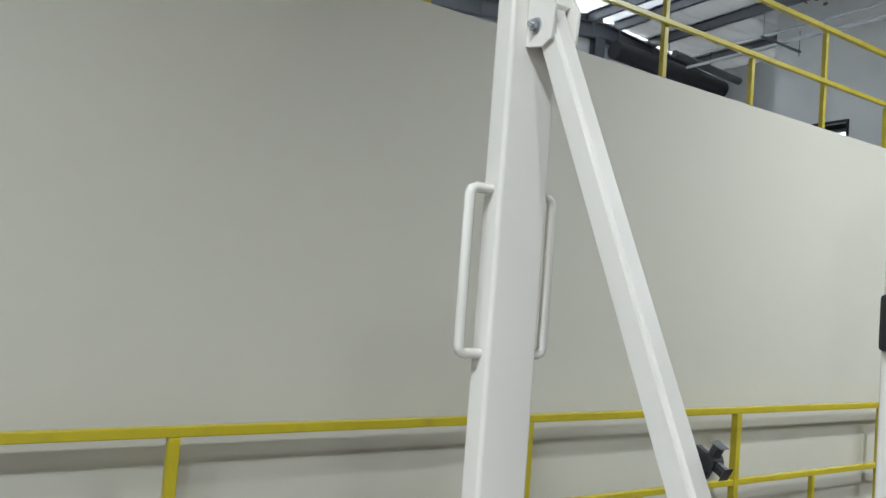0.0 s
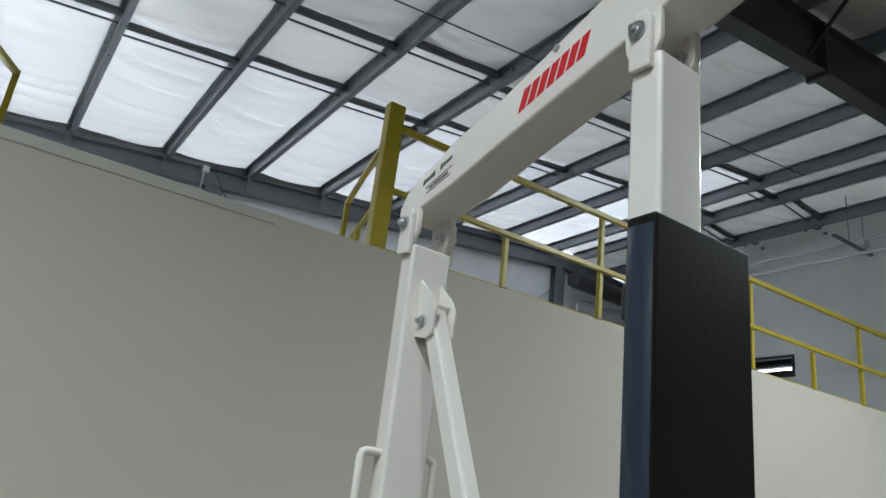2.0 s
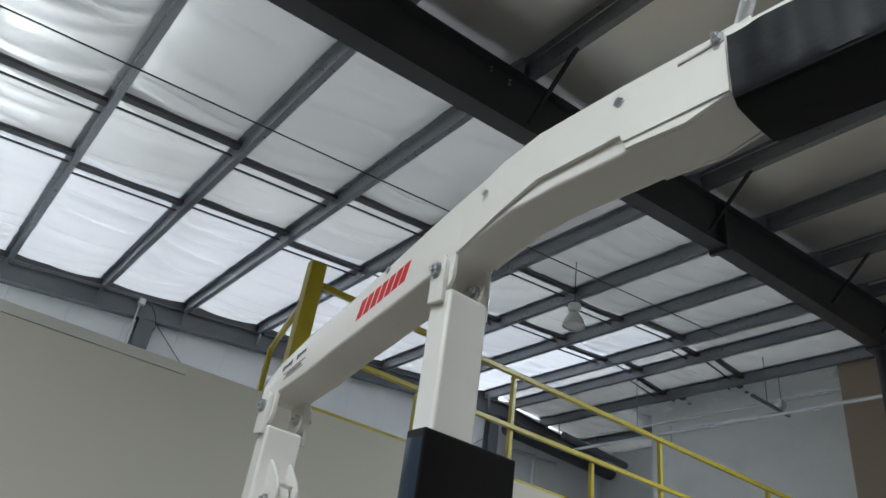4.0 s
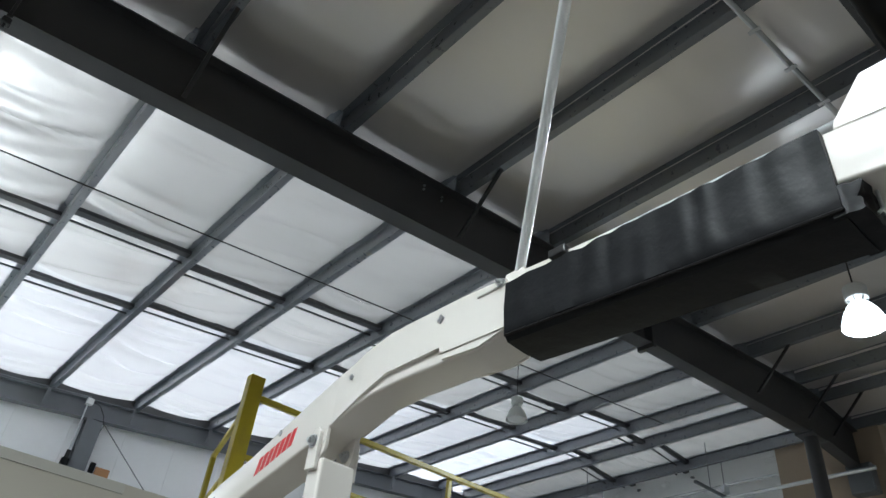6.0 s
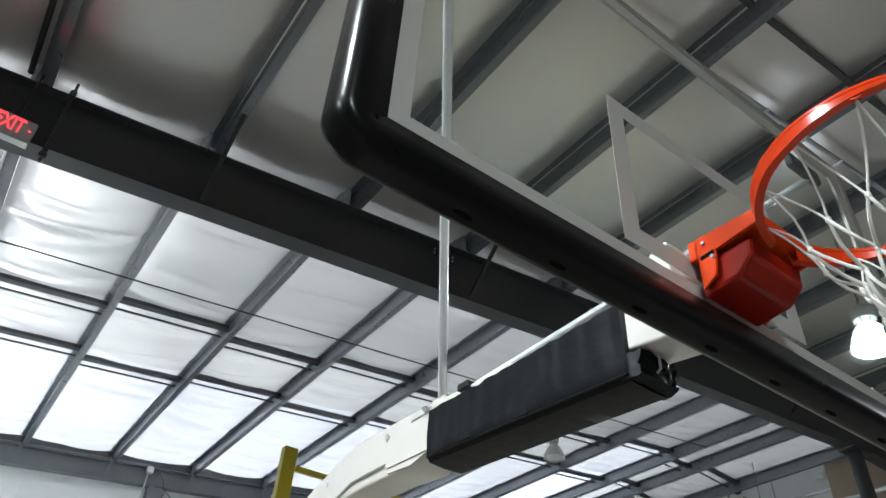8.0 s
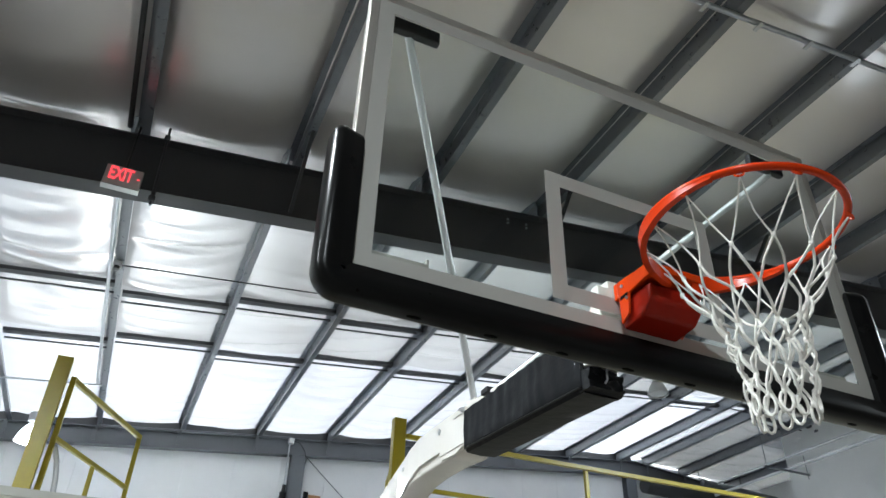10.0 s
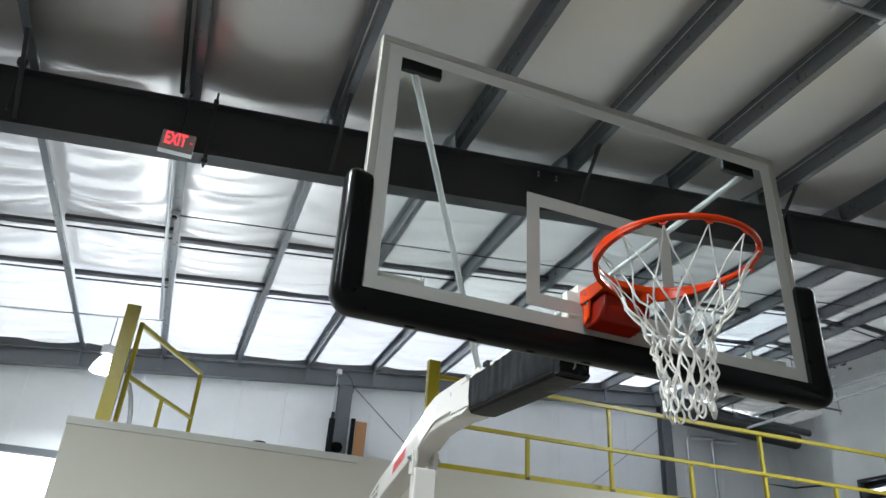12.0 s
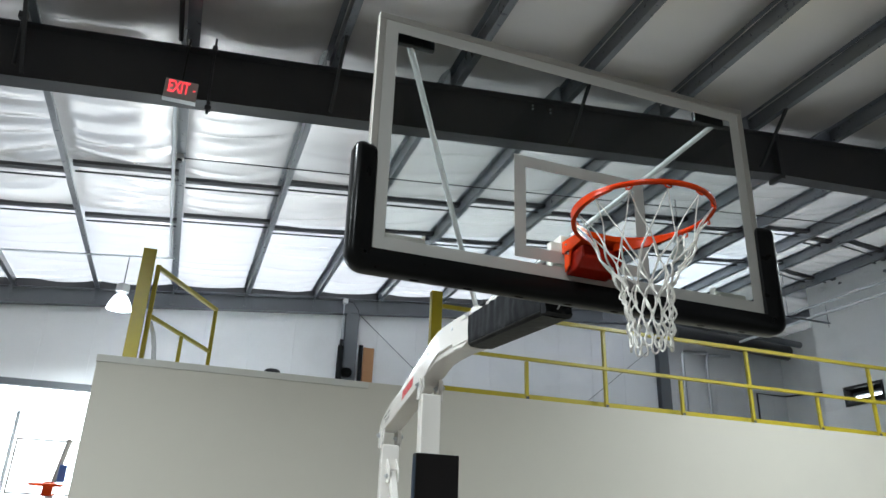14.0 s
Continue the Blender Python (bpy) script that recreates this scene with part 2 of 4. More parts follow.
# ---- the hall ----
SLOPE = 0.1005
RIDGE = 11.10
WALL_Y, FAR_Y, RIGHT_X, LEFT_X, BACK_Y = 1.88, 9.97, 12.90, -9.6, -13.0
RAFTER_Y = 1.33
WALL_TOP = 3.483


def purlin_base(x):
    """Height of the purlins' undersides: the roof rises to the ridge and falls beyond it."""
    return 6.7825 + SLOPE * (x if x < RIDGE else 2 * RIDGE - x)


structure("floor", box(LEFT_X, 20, BACK_Y, FAR_Y + 0.1, -0.2, 0.0), COURT, "brown varnished wooden hall floor", "floor")
structure("ground", box(-150, 150, FAR_Y + 0.1, 260, -0.3, -0.05), ASPHALT, "pale concrete yard outside the open door", "ground")

structure("wall_mezzanine", box(-1.21, RIGHT_X, WALL_Y, WALL_Y + 0.16, 0, WALL_TOP), WALL_PAINT, "smooth beige painted wall below the mezzanine", "wall")
structure("wall_mezzanine_side", box(-1.21, -1.05, WALL_Y + 0.16, FAR_Y - 0.2, 0, WALL_TOP), WALL_PAINT, "beige painted side wall below the mezzanine", "wall")
structure("trim_1", box(-1.218, 1.38, WALL_Y - 0.009, WALL_Y + 0.162, WALL_TOP + 0.0005, WALL_TOP + 0.068, bevel=0.003), WALL_TRIM, "beige wooden cap board along the wall top", "wall cap")
structure("trim_2", box(1.381, RIGHT_X, WALL_Y, WALL_Y + 0.162, WALL_TOP + 0.0001, WALL_TOP + 0.068), WALL_PAINT, "beige capping along the wall top", "wall cap")
structure("mezzanine_floor", box(-1.04, RIGHT_X + 2.1, WALL_Y + 0.172, FAR_Y - 0.2, 3.33, 3.470), GREY_WALL, "pale grey mezzanine deck", "floor")

# far wall with the tall open door in it
far_wall = empty("wall_far", "white ribbed metal panel end wall", "wall", kind="structure")
DOOR_TOP, DOOR_LEFT, DOOR_RIGHT = 4.55, -5.0, -1.12


def panel_run(x0, x1, z0, z1):
    """Wall panels about 0.9 m wide with open joints, each a piece of its own."""
    x = x0
    while x < x1 - 0.01:
        end = min(x + 0.914, x1)
        part("panel", box(x + 0.0008, end - 0.0008, FAR_Y, FAR_Y + 0.06, z0, z1, bevel=0.0025, segments=1), PANEL_WHITE, far_wall)
        x = end


panel_run(DOOR_LEFT, DOOR_RIGHT, DOOR_TOP + 0.12, 9.2)
panel_run(DOOR_RIGHT, 15.05, 0, 9.2)
panel_run(LEFT_X, DOOR_LEFT, 0, 9.2)
part("backing", box(DOOR_RIGHT + 0.01, 15.05, FAR_Y + 0.065, FAR_Y + 0.15, 0, 9.2), PANEL_WHITE, far_wall)
part("backing", box(LEFT_X, DOOR_RIGHT + 0.005, FAR_Y + 0.065, FAR_Y + 0.15, DOOR_TOP + 0.125, 9.2), PANEL_WHITE, far_wall)
door_frame = empty("door_1", "tall open loading door, steel framed, bright daylight beyond", "door", kind="structure")
part("header", box(DOOR_LEFT, DOOR_RIGHT, FAR_Y - 0.03, FAR_Y + 0.16, DOOR_TOP, DOOR_TOP + 0.118, bevel=0.004), STEEL_GREY, door_frame)
part("jamb", box(DOOR_RIGHT - 0.10, DOOR_RIGHT - 0.001, FAR_Y - 0.03, FAR_Y + 0.16, 0, DOOR_TOP - 0.001, bevel=0.004), STEEL_GREY, door_frame)
part("jamb", box(DOOR_LEFT, DOOR_LEFT + 0.10, FAR_Y - 0.03, FAR_Y + 0.16, 0, DOOR_TOP - 0.001, bevel=0.004), STEEL_GREY, door_frame)

# Emissive sheet stands in for the white daylight outside.
day_glow = glow("glowing white daylight", (0.95, 0.98, 1.0), 1.6)
structure("backdrop", box(-60, 40, 90, 90.2, -0.05, 45), day_glow, "glowing white sheet for the daylight beyond the open door", "backdrop")
structure("wall_left", box(LEFT_X - 0.2, LEFT_X, BACK_Y, FAR_Y + 0.15, 0, 9.5), WALL_PAINT, "beige painted side wall", "wall")
structure("wall_back", box(LEFT_X - 0.2, 20.2, BACK_Y - 0.2, BACK_Y, 0, 9.5), WALL_PAINT, "beige painted back wall", "wall")
structure("wall_right_hall", box(20, 20.2, BACK_Y, 2.3, 0, 9.5), WALL_PAINT, "beige painted side wall of the hall", "wall")

# right side: the pale grey upper room wall with a dark window, a ledge under it, the tan wall beside it
room_wall = empty("wall_right", "pale grey painted upper wall", "wall", kind="structure")
WIN_Y0, WIN_Y1, WIN_Z0, WIN_Z1 = 5.36, 6.33, 5.03, 5.45
part("wall_panel", box(RIGHT_X, RIGHT_X + 0.15, 2.75, WIN_Y0, 3.472, 9.0), GREY_WALL, room_wall)
part("wall_panel", box(RIGHT_X, RIGHT_X + 0.15, WIN_Y0, WIN_Y1, WIN_Z1, 9.0), GREY_WALL, room_wall)
part("wall_panel", box(RIGHT_X, RIGHT_X + 0.15, WIN_Y0, WIN_Y1, 3.472, WIN_Z0), GREY_WALL, room_wall)
part("wall_panel", box(RIGHT_X, RIGHT_X + 0.15, WIN_Y1, 6.88, 3.472, 9.0), GREY_WALL, room_wall)
part("wall_panel", box(RIGHT_X + 0.15, RIGHT_X + 2.1, 6.73, 6.88, 3.472, 9.0), GREY_WALL, room_wall)
part("ledge", box(RIGHT_X - 0.14, RIGHT_X - 0.001, 2.75, 6.84, 3.472, 4.97, bevel=0.01), GREY_WALL, room_wall)
structure("wall_recess", box(RIGHT_X + 1.98, RIGHT_X + 2.1, 6.89, FAR_Y - 0.001, 3.472, 9.0), GREY_WALL, "grey wall closing the recess at the far end", "wall")
structure("wall_tan", box(RIGHT_X - 0.25, RIGHT_X + 0.4, 0.9, 2.73, 3.588, 8.1), TAN_WALL, "tan painted wall at the end of the mezzanine", "wall")
structure("wall_tan_lower", box(RIGHT_X + 0.001, RIGHT_X + 0.4, 0.9, 2.73, 0, 3.586), TAN_WALL, "tan painted wall at the end of the mezzanine", "wall")
dark_window = empty("window_1", "dark interior window with a fluorescent tube behind it", "window", kind="structure")
part("window_frame", box(RIGHT_X - 0.02, RIGHT_X + 0.10, WIN_Y0, WIN_Y1, WIN_Z1 - 0.05, WIN_Z1 - 0.001, bevel=0.004), BLACK_PLASTIC, dark_window)
part("window_frame", box(RIGHT_X - 0.02, RIGHT_X + 0.10, WIN_Y0, WIN_Y1, WIN_Z0 + 0.001, WIN_Z0 + 0.05, bevel=0.004), BLACK_PLASTIC, dark_window)
part("window_frame", box(RIGHT_X - 0.02, RIGHT_X + 0.10, WIN_Y1 - 0.05, WIN_Y1 - 0.001, WIN_Z0 + 0.051, WIN_Z1 - 0.051, bevel=0.004), BLACK_PLASTIC, dark_window)
part("window_frame", box(RIGHT_X - 0.02, RIGHT_X + 0.10, WIN_Y0 + 0.001, WIN_Y0 + 0.05, WIN_Z0 + 0.051, WIN_Z1 - 0.051, bevel=0.004), BLACK_PLASTIC, dark_window)
# Black panels added so the unseen room reads as dark.
structure("room_black_back", box(RIGHT_X + 1.2, RIGHT_X + 1.3, WIN_Y0 - 0.6, WIN_Y1 + 0.3, 3.5, 7.2), BLACK_PLASTIC, "black back panel for the unlit room behind the window", "wall")
tube_light = empty("tube_light", "lit fluorescent tube fitting hanging in the dark room", "light")
part("housing", box(RIGHT_X + 0.50, RIGHT_X + 0.62, 5.20, 6.56, 5.36, 5.42, bevel=0.01), STEEL_GREY, tube_light)
part("lamp_tube", tube([(RIGHT_X + 0.56, 5.24, 5.32), (RIGHT_X + 0.56, 6.52, 5.32)], 0.026), TUBE_LIT, tube_light)
part("hanger", tube([(RIGHT_X + 0.56, 5.7, 5.42), (RIGHT_X + 0.56, 5.7, 7.0)], 0.006, 6), BLACK_PLASTIC, tube_light)
structure("room_black_side", box(RIGHT_X + 0.16, RIGHT_X + 1.19, WIN_Y1 + 0.26, WIN_Y1 + 0.30, 3.5, 6.99), BLACK_PLASTIC, "black side panel for the unlit room behind the window", "wall")
structure("room_black_top", box(RIGHT_X + 0.16, RIGHT_X + 1.4, WIN_Y0 - 0.6, WIN_Y1 + 0.3, 7.0, 7.08), BLACK_PLASTIC, "black top panel for the unlit room behind the window", "ceiling")

# ---- roof ----
PURLIN_X = [-0.954 + 1.4517 * k for k in range(-5, 9)] + [11.46, 12.55, 14.0, 15.45, 16.9, 18.35, 19.8]
ROOF_FRONT, ROOF_BACK = BACK_Y, FAR_Y - 0.02
DEPTH = 0.205
LIGHT_FROM = 6.20

ceiling_bm = bmesh.new()
stations = [LEFT_X] + PURLIN_X + [20.1]
SHARES = (0, 0.025, 0.06, 0.11, 0.18, 0.28, 0.4, 0.5, 0.6, 0.72, 0.82, 0.89, 0.94, 0.975, 1)
ACROSS, STEP = len(SHARES) - 1, 0.06
rows_y = np.arange(ROOF_FRONT, ROOF_BACK + STEP, STEP)
for bay, (x0, x1) in enumerate(zip(stations, stations[1:])):
    last = None
    for y in rows_y:
        line = []
        for i in range(ACROSS + 1):
            u = SHARES[i]
            x = x0 + (x1 - x0) * u
            belly = 1 - abs(2 * u - 1) ** 2.6
            # slack facing: cross folds and a hollow of its own in every bay
            s = y * 2.1 + 1.5 * noise.noise((x * 0.45, y * 0.6, bay * 1.7)) + 0.9 * (u - 0.35) ** 2
            crease = (1 - abs(math.sin(math.pi * s))) ** 2
            slack = max(0.0, 0.5 + 1.3 * noise.noise((bay * 4.1, s * 0.55, 2.0)))
            rear_bay = 1.0 if y > RAFTER_Y else 0.14
            fold = rear_bay * (slack * crease * 0.080 + noise.noise((x * 0.8, y * 5.5 + bay * 5, 4.0)) * 0.013)
            hollow = noise.noise((bay * 2.7, y * 0.45, 9.0)) * 0.035
            z = purlin_base(x) + DEPTH + 0.012 - belly * ((0.068 if y > RAFTER_Y else 0.10) + hollow * (0.5 if y > RAFTER_Y else 1.0)) + belly ** 1.4 * fold
            line.append(ceiling_bm.verts.new((x, min(y, ROOF_BACK), z)))
        if last:
            for i in range(ACROSS):
                f = ceiling_bm.faces.new((last[i], last[i + 1], line[i + 1], line[i]))
                f.smooth = True
                f.material_index = 0 if y < RAFTER_Y + 0.35 else 3 if x0 > 11 else 4 if y > LIGHT_FROM and 8.6 < x0 < 10 else 2 if y > LIGHT_FROM or (y > 4.7 and 8.6 < x0 < 10) else 1 if y > 4.65 else 3
        last = line
ceiling = mesh_object("ceiling", ceiling_bm, INSULATION)
ceiling.data.materials.append(MID_SHEET)
ceiling.data.materials.append(ROOFLIGHT)
ceiling.data.materials.append(DIM_SHEET)
ceiling.data.materials.append(SKYLIGHT)
tagged(ceiling, "slack white vinyl-faced roof insulation, translucent towards the end wall", "ceiling", kind="structure")

# purlins lap over the main frame: those of the near bay lie a web's width aside
PROFILE = ((-0.075, DEPTH), (-0.075, DEPTH - 0.008), (-0.004, DEPTH - 0.008), (-0.004, 0), (0.075, 0), (0.075, 0.03), (0.067, 0.03), (0.067, 0.008), (0.004, 0.008), (0.004, DEPTH))
NEAR_SHIFT = 0.062
for x in PURLIN_X:
    for shift, lift, y0, y1 in ((0.0, 0.0, RAFTER_Y - 0.09, ROOF_BACK), (NEAR_SHIFT, 0.009, ROOF_FRONT, RAFTER_Y + 0.085)):
        z = purlin_base(x) + lift
        bm = bmesh.new()
        front_ring, back_ring = [[bm.verts.new((x + shift + dx, y, z + dz)) for dx, dz in PROFILE] for y in (y0, y1)]
        bm.faces.new(front_ring)
        bm.faces.new(back_ring)
        for i in range(len(PROFILE)):
            j = (i + 1) % len(PROFILE)
            bm.faces.new((front_ring[i], front_ring[j], back_ring[j], back_ring[i]))
        tagged(mesh_object("purlin", bm, PURLIN_GREY), "long grey painted Z-shaped steel roof purlin", "roof purlin", "roof purlins", "structure")

# paired dark bridging bars between the purlins
bay_lines = list(zip(PURLIN_X, PURLIN_X[1:]))
for k, (x0, x1) in enumerate(bay_lines[:17]):
    lift = 0.12 if k % 2 else -0.12
    for y, wide in ((4.62 + lift, 0.11), (6.18 - lift, 0.11)):
        bm = bmesh.new()
        za, zb = purlin_base(x0 + 0.08) + 0.135, purlin_base(x1 - 0.01) + 0.135
        add_beam(bm, (x0 + 0.08, y, za), (x1 - 0.01, y, zb), wide, 0.05)
        add_beam(bm, (x0 + 0.08, y + 0.235, za - 0.01), (x1 - 0.01, y + 0.235, zb - 0.01), 0.022, 0.022)
        tagged(mesh_object("bridging_bar", bm, STEEL_DARK), "pair of black steel bridging bars between roof purlins", "bridging bar", "bridging bars", "structure")
for k, (x0, x1) in enumerate(bay_lines):
    if 1.6 < x0 < 8.2:
        bm = beam((x0 + 0.08, -2.50, purlin_base(x0) + 0.09), (x1 - 0.01, -2.50, purlin_base(x1) + 0.09), 0.05, 0.05)
        tagged(mesh_object("bridging_bar", bm, STEEL_DARK), "black steel bridging bar between roof purlins", "bridging bar", "bridging bars", "structure")


def i_beam(stations_xz, y, wide, thick=0.014, web=0.012):
    """A built-up I section along x: (x, underside, top) at each station."""
    bm = bmesh.new()
    for (xa, ba, ta), (xb, bb, tb) in zip(stations_xz, stations_xz[1:]):
        for lo_a, hi_a, lo_b, hi_b, half in ((ba, ba + thick, bb, bb + thick, wide / 2), (ba + thick, ta - thick, bb + thick, tb - thick, web / 2), (ta - thick, ta, tb - thick, tb, wide / 2)):
            v = [bm.verts.new(c) for c in ((xa, y - half, lo_a), (xb, y - half, lo_b), (xb, y + half, lo_b), (xa, y + half, lo_a), (xa, y - half, hi_a), (xb, y - half, hi_b), (xb, y + half, hi_b), (xa, y + half, hi_a))]
            for q in ((0, 1, 2, 3), (4, 5, 6, 7), (0, 1, 5, 4), (1, 2, 6, 5), (2, 3, 7, 6), (3, 0, 4, 7)):
                bm.faces.new([v[i] for i in q])
    return bm


def main_frame(y, label):
    frame_ob = empty("roof_frame", label, "steel frame", "main roof frames", "structure")
    kink = 6.75
    under = lambda x: purlin_base(x) - 0.004 - 0.650
    top = lambda x: purlin_base(x) - 0.004
    st = [(LEFT_X + 0.1, under(LEFT_X) + 0.05, top(LEFT_X)), (kink, under(kink), top(kink)), (RIDGE - 0.15, 7.075, top(RIDGE - 0.15)), (RIDGE + 0.3, 7.11, top(RIDGE + 0.3)), (15.5, under(15.5), top(15.5)), (19.9, under(19.9), top(19.9))]
    part("rafter", i_beam(st, y, 0.20), STEEL_DARK, frame_ob)
    part("splice_plate", box(kink - 0.03, kink + 0.03, y - 0.12, y + 0.12, under(kink) - 0.06, top(kink) - 0.02, bevel=0.004), STEEL_DARK, frame_ob)
    part("column", tube([(RIDGE - 0.15, y, 0.0), (RIDGE - 0.15, y, 7.039)], 0.11, 20), STEEL_DARK, frame_ob, smooth=True)
    part("cap_plate", box(RIDGE - 0.38, RIDGE + 0.08, y - 0.14, y + 0.14, 7.040, 7.073, bevel=0.003), STEEL_DARK, frame_ob)
    for x in [p for p in PURLIN_X if p < 10][0::2] + [10.72, 11.52]:
        zt = purlin_base(x) + 0.03
        part("flange_brace", beam((x + 0.10, y - 0.09, zt - 0.60), (x + 0.10, y - 0.70, zt + 0.02), 0.036, 0.030), BRACKET_DARK, frame_ob)
    for dx, dz in ((0, 0), (0.0, -0.05), (0.24, 0.0), (0.24, -0.05)):
        x = 3.05 + dx
        part("web_bolt", tube([(x, y - 0.006, 7.02 + dz), (x, y - 0.024, 7.02 + dz)], 0.013, 6), ZINC, frame_ob)
    return frame_ob


main_frame(RAFTER_Y, "deep charcoal steel roof frame on a round column")
main_frame(RAFTER_Y - 7.7, "deep charcoal steel roof frame over the hall")

# end wall frame: rafter, columns and diagonal rods
end_frame = empty("end_frame", "grey steel end wall frame with columns and tie rods", "steel frame", kind="structure")
est = [(LEFT_X, purlin_base(LEFT_X) - 0.34, purlin_base(LEFT_X) - 0.004), (RIDGE, purlin_base(RIDGE) - 0.34, purlin_base(RIDGE) - 0.004), (15.0, purlin_base(15.0) - 0.34, purlin_base(15.0) - 0.004)]
part("rafter", i_beam(est, FAR_Y - 0.11, 0.18), STEEL_GREY, end_frame)
for x in (2.83, 10.92):
    bm = bmesh.new()
    top = purlin_base(x) - 0.35
    add_box(bm, x - 0.14, x + 0.14, FAR_Y - 0.20, FAR_Y - 0.185, 3.471, top)
    add_box(bm, x - 0.14, x + 0.14, FAR_Y - 0.025, FAR_Y - 0.01, 3.471, top)
    add_box(bm, x - 0.006, x + 0.006, FAR_Y - 0.184, FAR_Y - 0.026, 3.471, top)
    part("column", bm, STEEL_GREY, end_frame)
# Dark strip added for the shade in the gap above the rafter.
part("gap_shade_strip", beam((LEFT_X, FAR_Y - 0.03, purlin_base(LEFT_X) + 0.10), (RIDGE, FAR_Y - 0.03, purlin_base(RIDGE) + 0.10), 0.03, 0.19), STEEL_DARK, end_frame)
part("tie_rod", tube([(2.95, FAR_Y - 0.06, 6.80), (6.35, FAR_Y - 0.06, 4.0)], 0.008, 6), STEEL_GREY, end_frame)
part("tie_rod", tube([(10.75, FAR_Y - 0.06, 6.95), (7.0, FAR_Y - 0.06, 4.0)], 0.008, 6), STEEL_GREY, end_frame)
for x in PURLIN_X[2:-5]:
    part("clip", box(x - 0.03, x + 0.03, FAR_Y - 0.225, FAR_Y - 0.205, purlin_base(x) - 0.28, purlin_base(x) - 0.006, bevel=0.003), STEEL_GREY, end_frame)

# ---- guard rails ----
def square_post(bm, x, y, z0, z1, size=0.05):
    return add_box(bm, x - size / 2, x + size / 2, y - size / 2, y + size / 2, z0, z1, bevel=0.004)


RAIL_Z, MID_Z, DECK_Z = 4.522, 4.030, 3.473
guard = empty("guard_rail", "yellow painted steel guard rail along the mezzanine edge", "railing")
RY = WALL_Y + 0.100
part("top_rail", beam((2.20, RY, RAIL_Z), (RIGHT_X - 0.27, RY, RAIL_Z), 0.045, 0.045, 0.004), YELLOW, guard)
part("mid_rail", beam((2.20, RY, MID_Z), (RIGHT_X - 0.27, RY, MID_Z), 0.04, 0.04, 0.004), YELLOW, guard)
part("toe_plate", box(2.20, RIGHT_X - 0.26, RY + 0.150, RY + 0.160, DECK_Z, 3.658, bevel=0.002), YELLOW, guard)
POST_FOOT = WALL_TOP + 0.069
for k, x in enumerate((3.265, 4.305, 5.38, 6.45, 7.545, 8.55, 9.62, 10.69, 11.76)):
    bm = bmesh.new()
    if k % 2:
        square_post(bm, x, RY + 0.033, POST_FOOT, RAIL_Z + 0.022, 0.042)
    else:
        square_post(bm, x, RY + 0.03, POST_FOOT, MID_Z - 0.022, 0.04)
    post = part("post", bm, YELLOW, guard)
    foot = part("bolt_plate", box(x - 0.02, x + 0.02, RY + 0.006, RY + 0.0115, 3.575, 3.605), STEEL_DARK, post)


def gate_side(name, x, back, label):
    """Tall channel post with a return rail that runs back from the edge to the given point."""
    gate = empty(name, label, "railing", "mezzanine gate posts")
    fy, x0, x1, z0, z1 = WALL_Y + 0.05, x - 0.125, x, WALL_TOP + 0.07, 4.68
    bm = bmesh.new()
    add_box(bm, x0, x1, fy, fy + 0.010, z0, z1, bevel=0.003)
    add_box(bm, x0, x0 + 0.010, fy + 0.0105, fy + 0.085, z0, z1, bevel=0.003)
    add_box(bm, x1 - 0.010, x1, fy + 0.0105, fy + 0.085, z0, z1, bevel=0.003)
    part("channel_post", bm, YELLOW, gate)
    px, py = x + 0.030, WALL_Y + 0.28
    for cx, cy, top, size in ((px, py, 4.592, 0.045), (back[0], back[1], 4.592, 0.045), ((px + back[0]) / 2, (py + back[1]) / 2, 4.035, 0.04)):
        bm = bmesh.new()
        square_post(bm, cx, cy, 3.471, top, size)
        part("post", bm, YELLOW, gate)
    part("top_rail", beam((px, py, 4.570), (back[0], back[1], 4.570), 0.043, 0.043, 0.004), YELLOW, gate)
    part("mid_rail", beam((px, py, 4.050), (back[0], back[1], 4.050), 0.038, 0.038, 0.004), YELLOW, gate)
    return gate


gate_side("gate_post", -0.885, (-0.20, 3.44), "tall yellow channel gate post with a slanting return rail")
gate_side("gate_post", 2.185, (2.62, 3.65), "tall yellow channel gate post where the guard rail begins")

low_rail = empty("floor_rail", "low yellow guard rail standing before the beige wall", "railing")
LY = 1.74
part("top_rail", beam((-1.2, LY, 1.112), (11.0, LY, 1.112), 0.05, 0.05, 0.006), YELLOW, low_rail)
part("mid_rail", beam((-1.2, LY, 0.565), (11.0, LY, 0.565), 0.045, 0.045, 0.006), YELLOW, low_rail)
for k, x in enumerate((-1.15, -0.14, 0.89, 1.95, 3.01, 4.04, 5.07, 6.12, 7.18, 8.24, 9.30, 10.36)):
    bm = bmesh.new()
    square_post(bm, x, LY, 0.0, 1.086 if k % 2 == 0 else 0.541, 0.055 if k % 2 == 0 else 0.04)
    part("post", bm, YELLOW, low_rail)

# ---- the basketball goal ----
CX = 0.972
goal = empty("basketball_goal", "white portable basketball goal with black padding and clear backboard", "basketball goal")

# base
part("base", box(CX - 0.42, CX + 0.42, -1.75, -0.20, 0.06, 0.36, bevel=0.02), WHITE_ENAMEL, goal, "white enamelled steel base box")
for x in (CX - 0.33, CX + 0.33):
    for y in (-1.6, -0.35):
        part("castor", tube([(x - 0.02, y, 0.032), (x + 0.02, y, 0.032)], 0.032, 14), BLACK_RUBBER, goal)


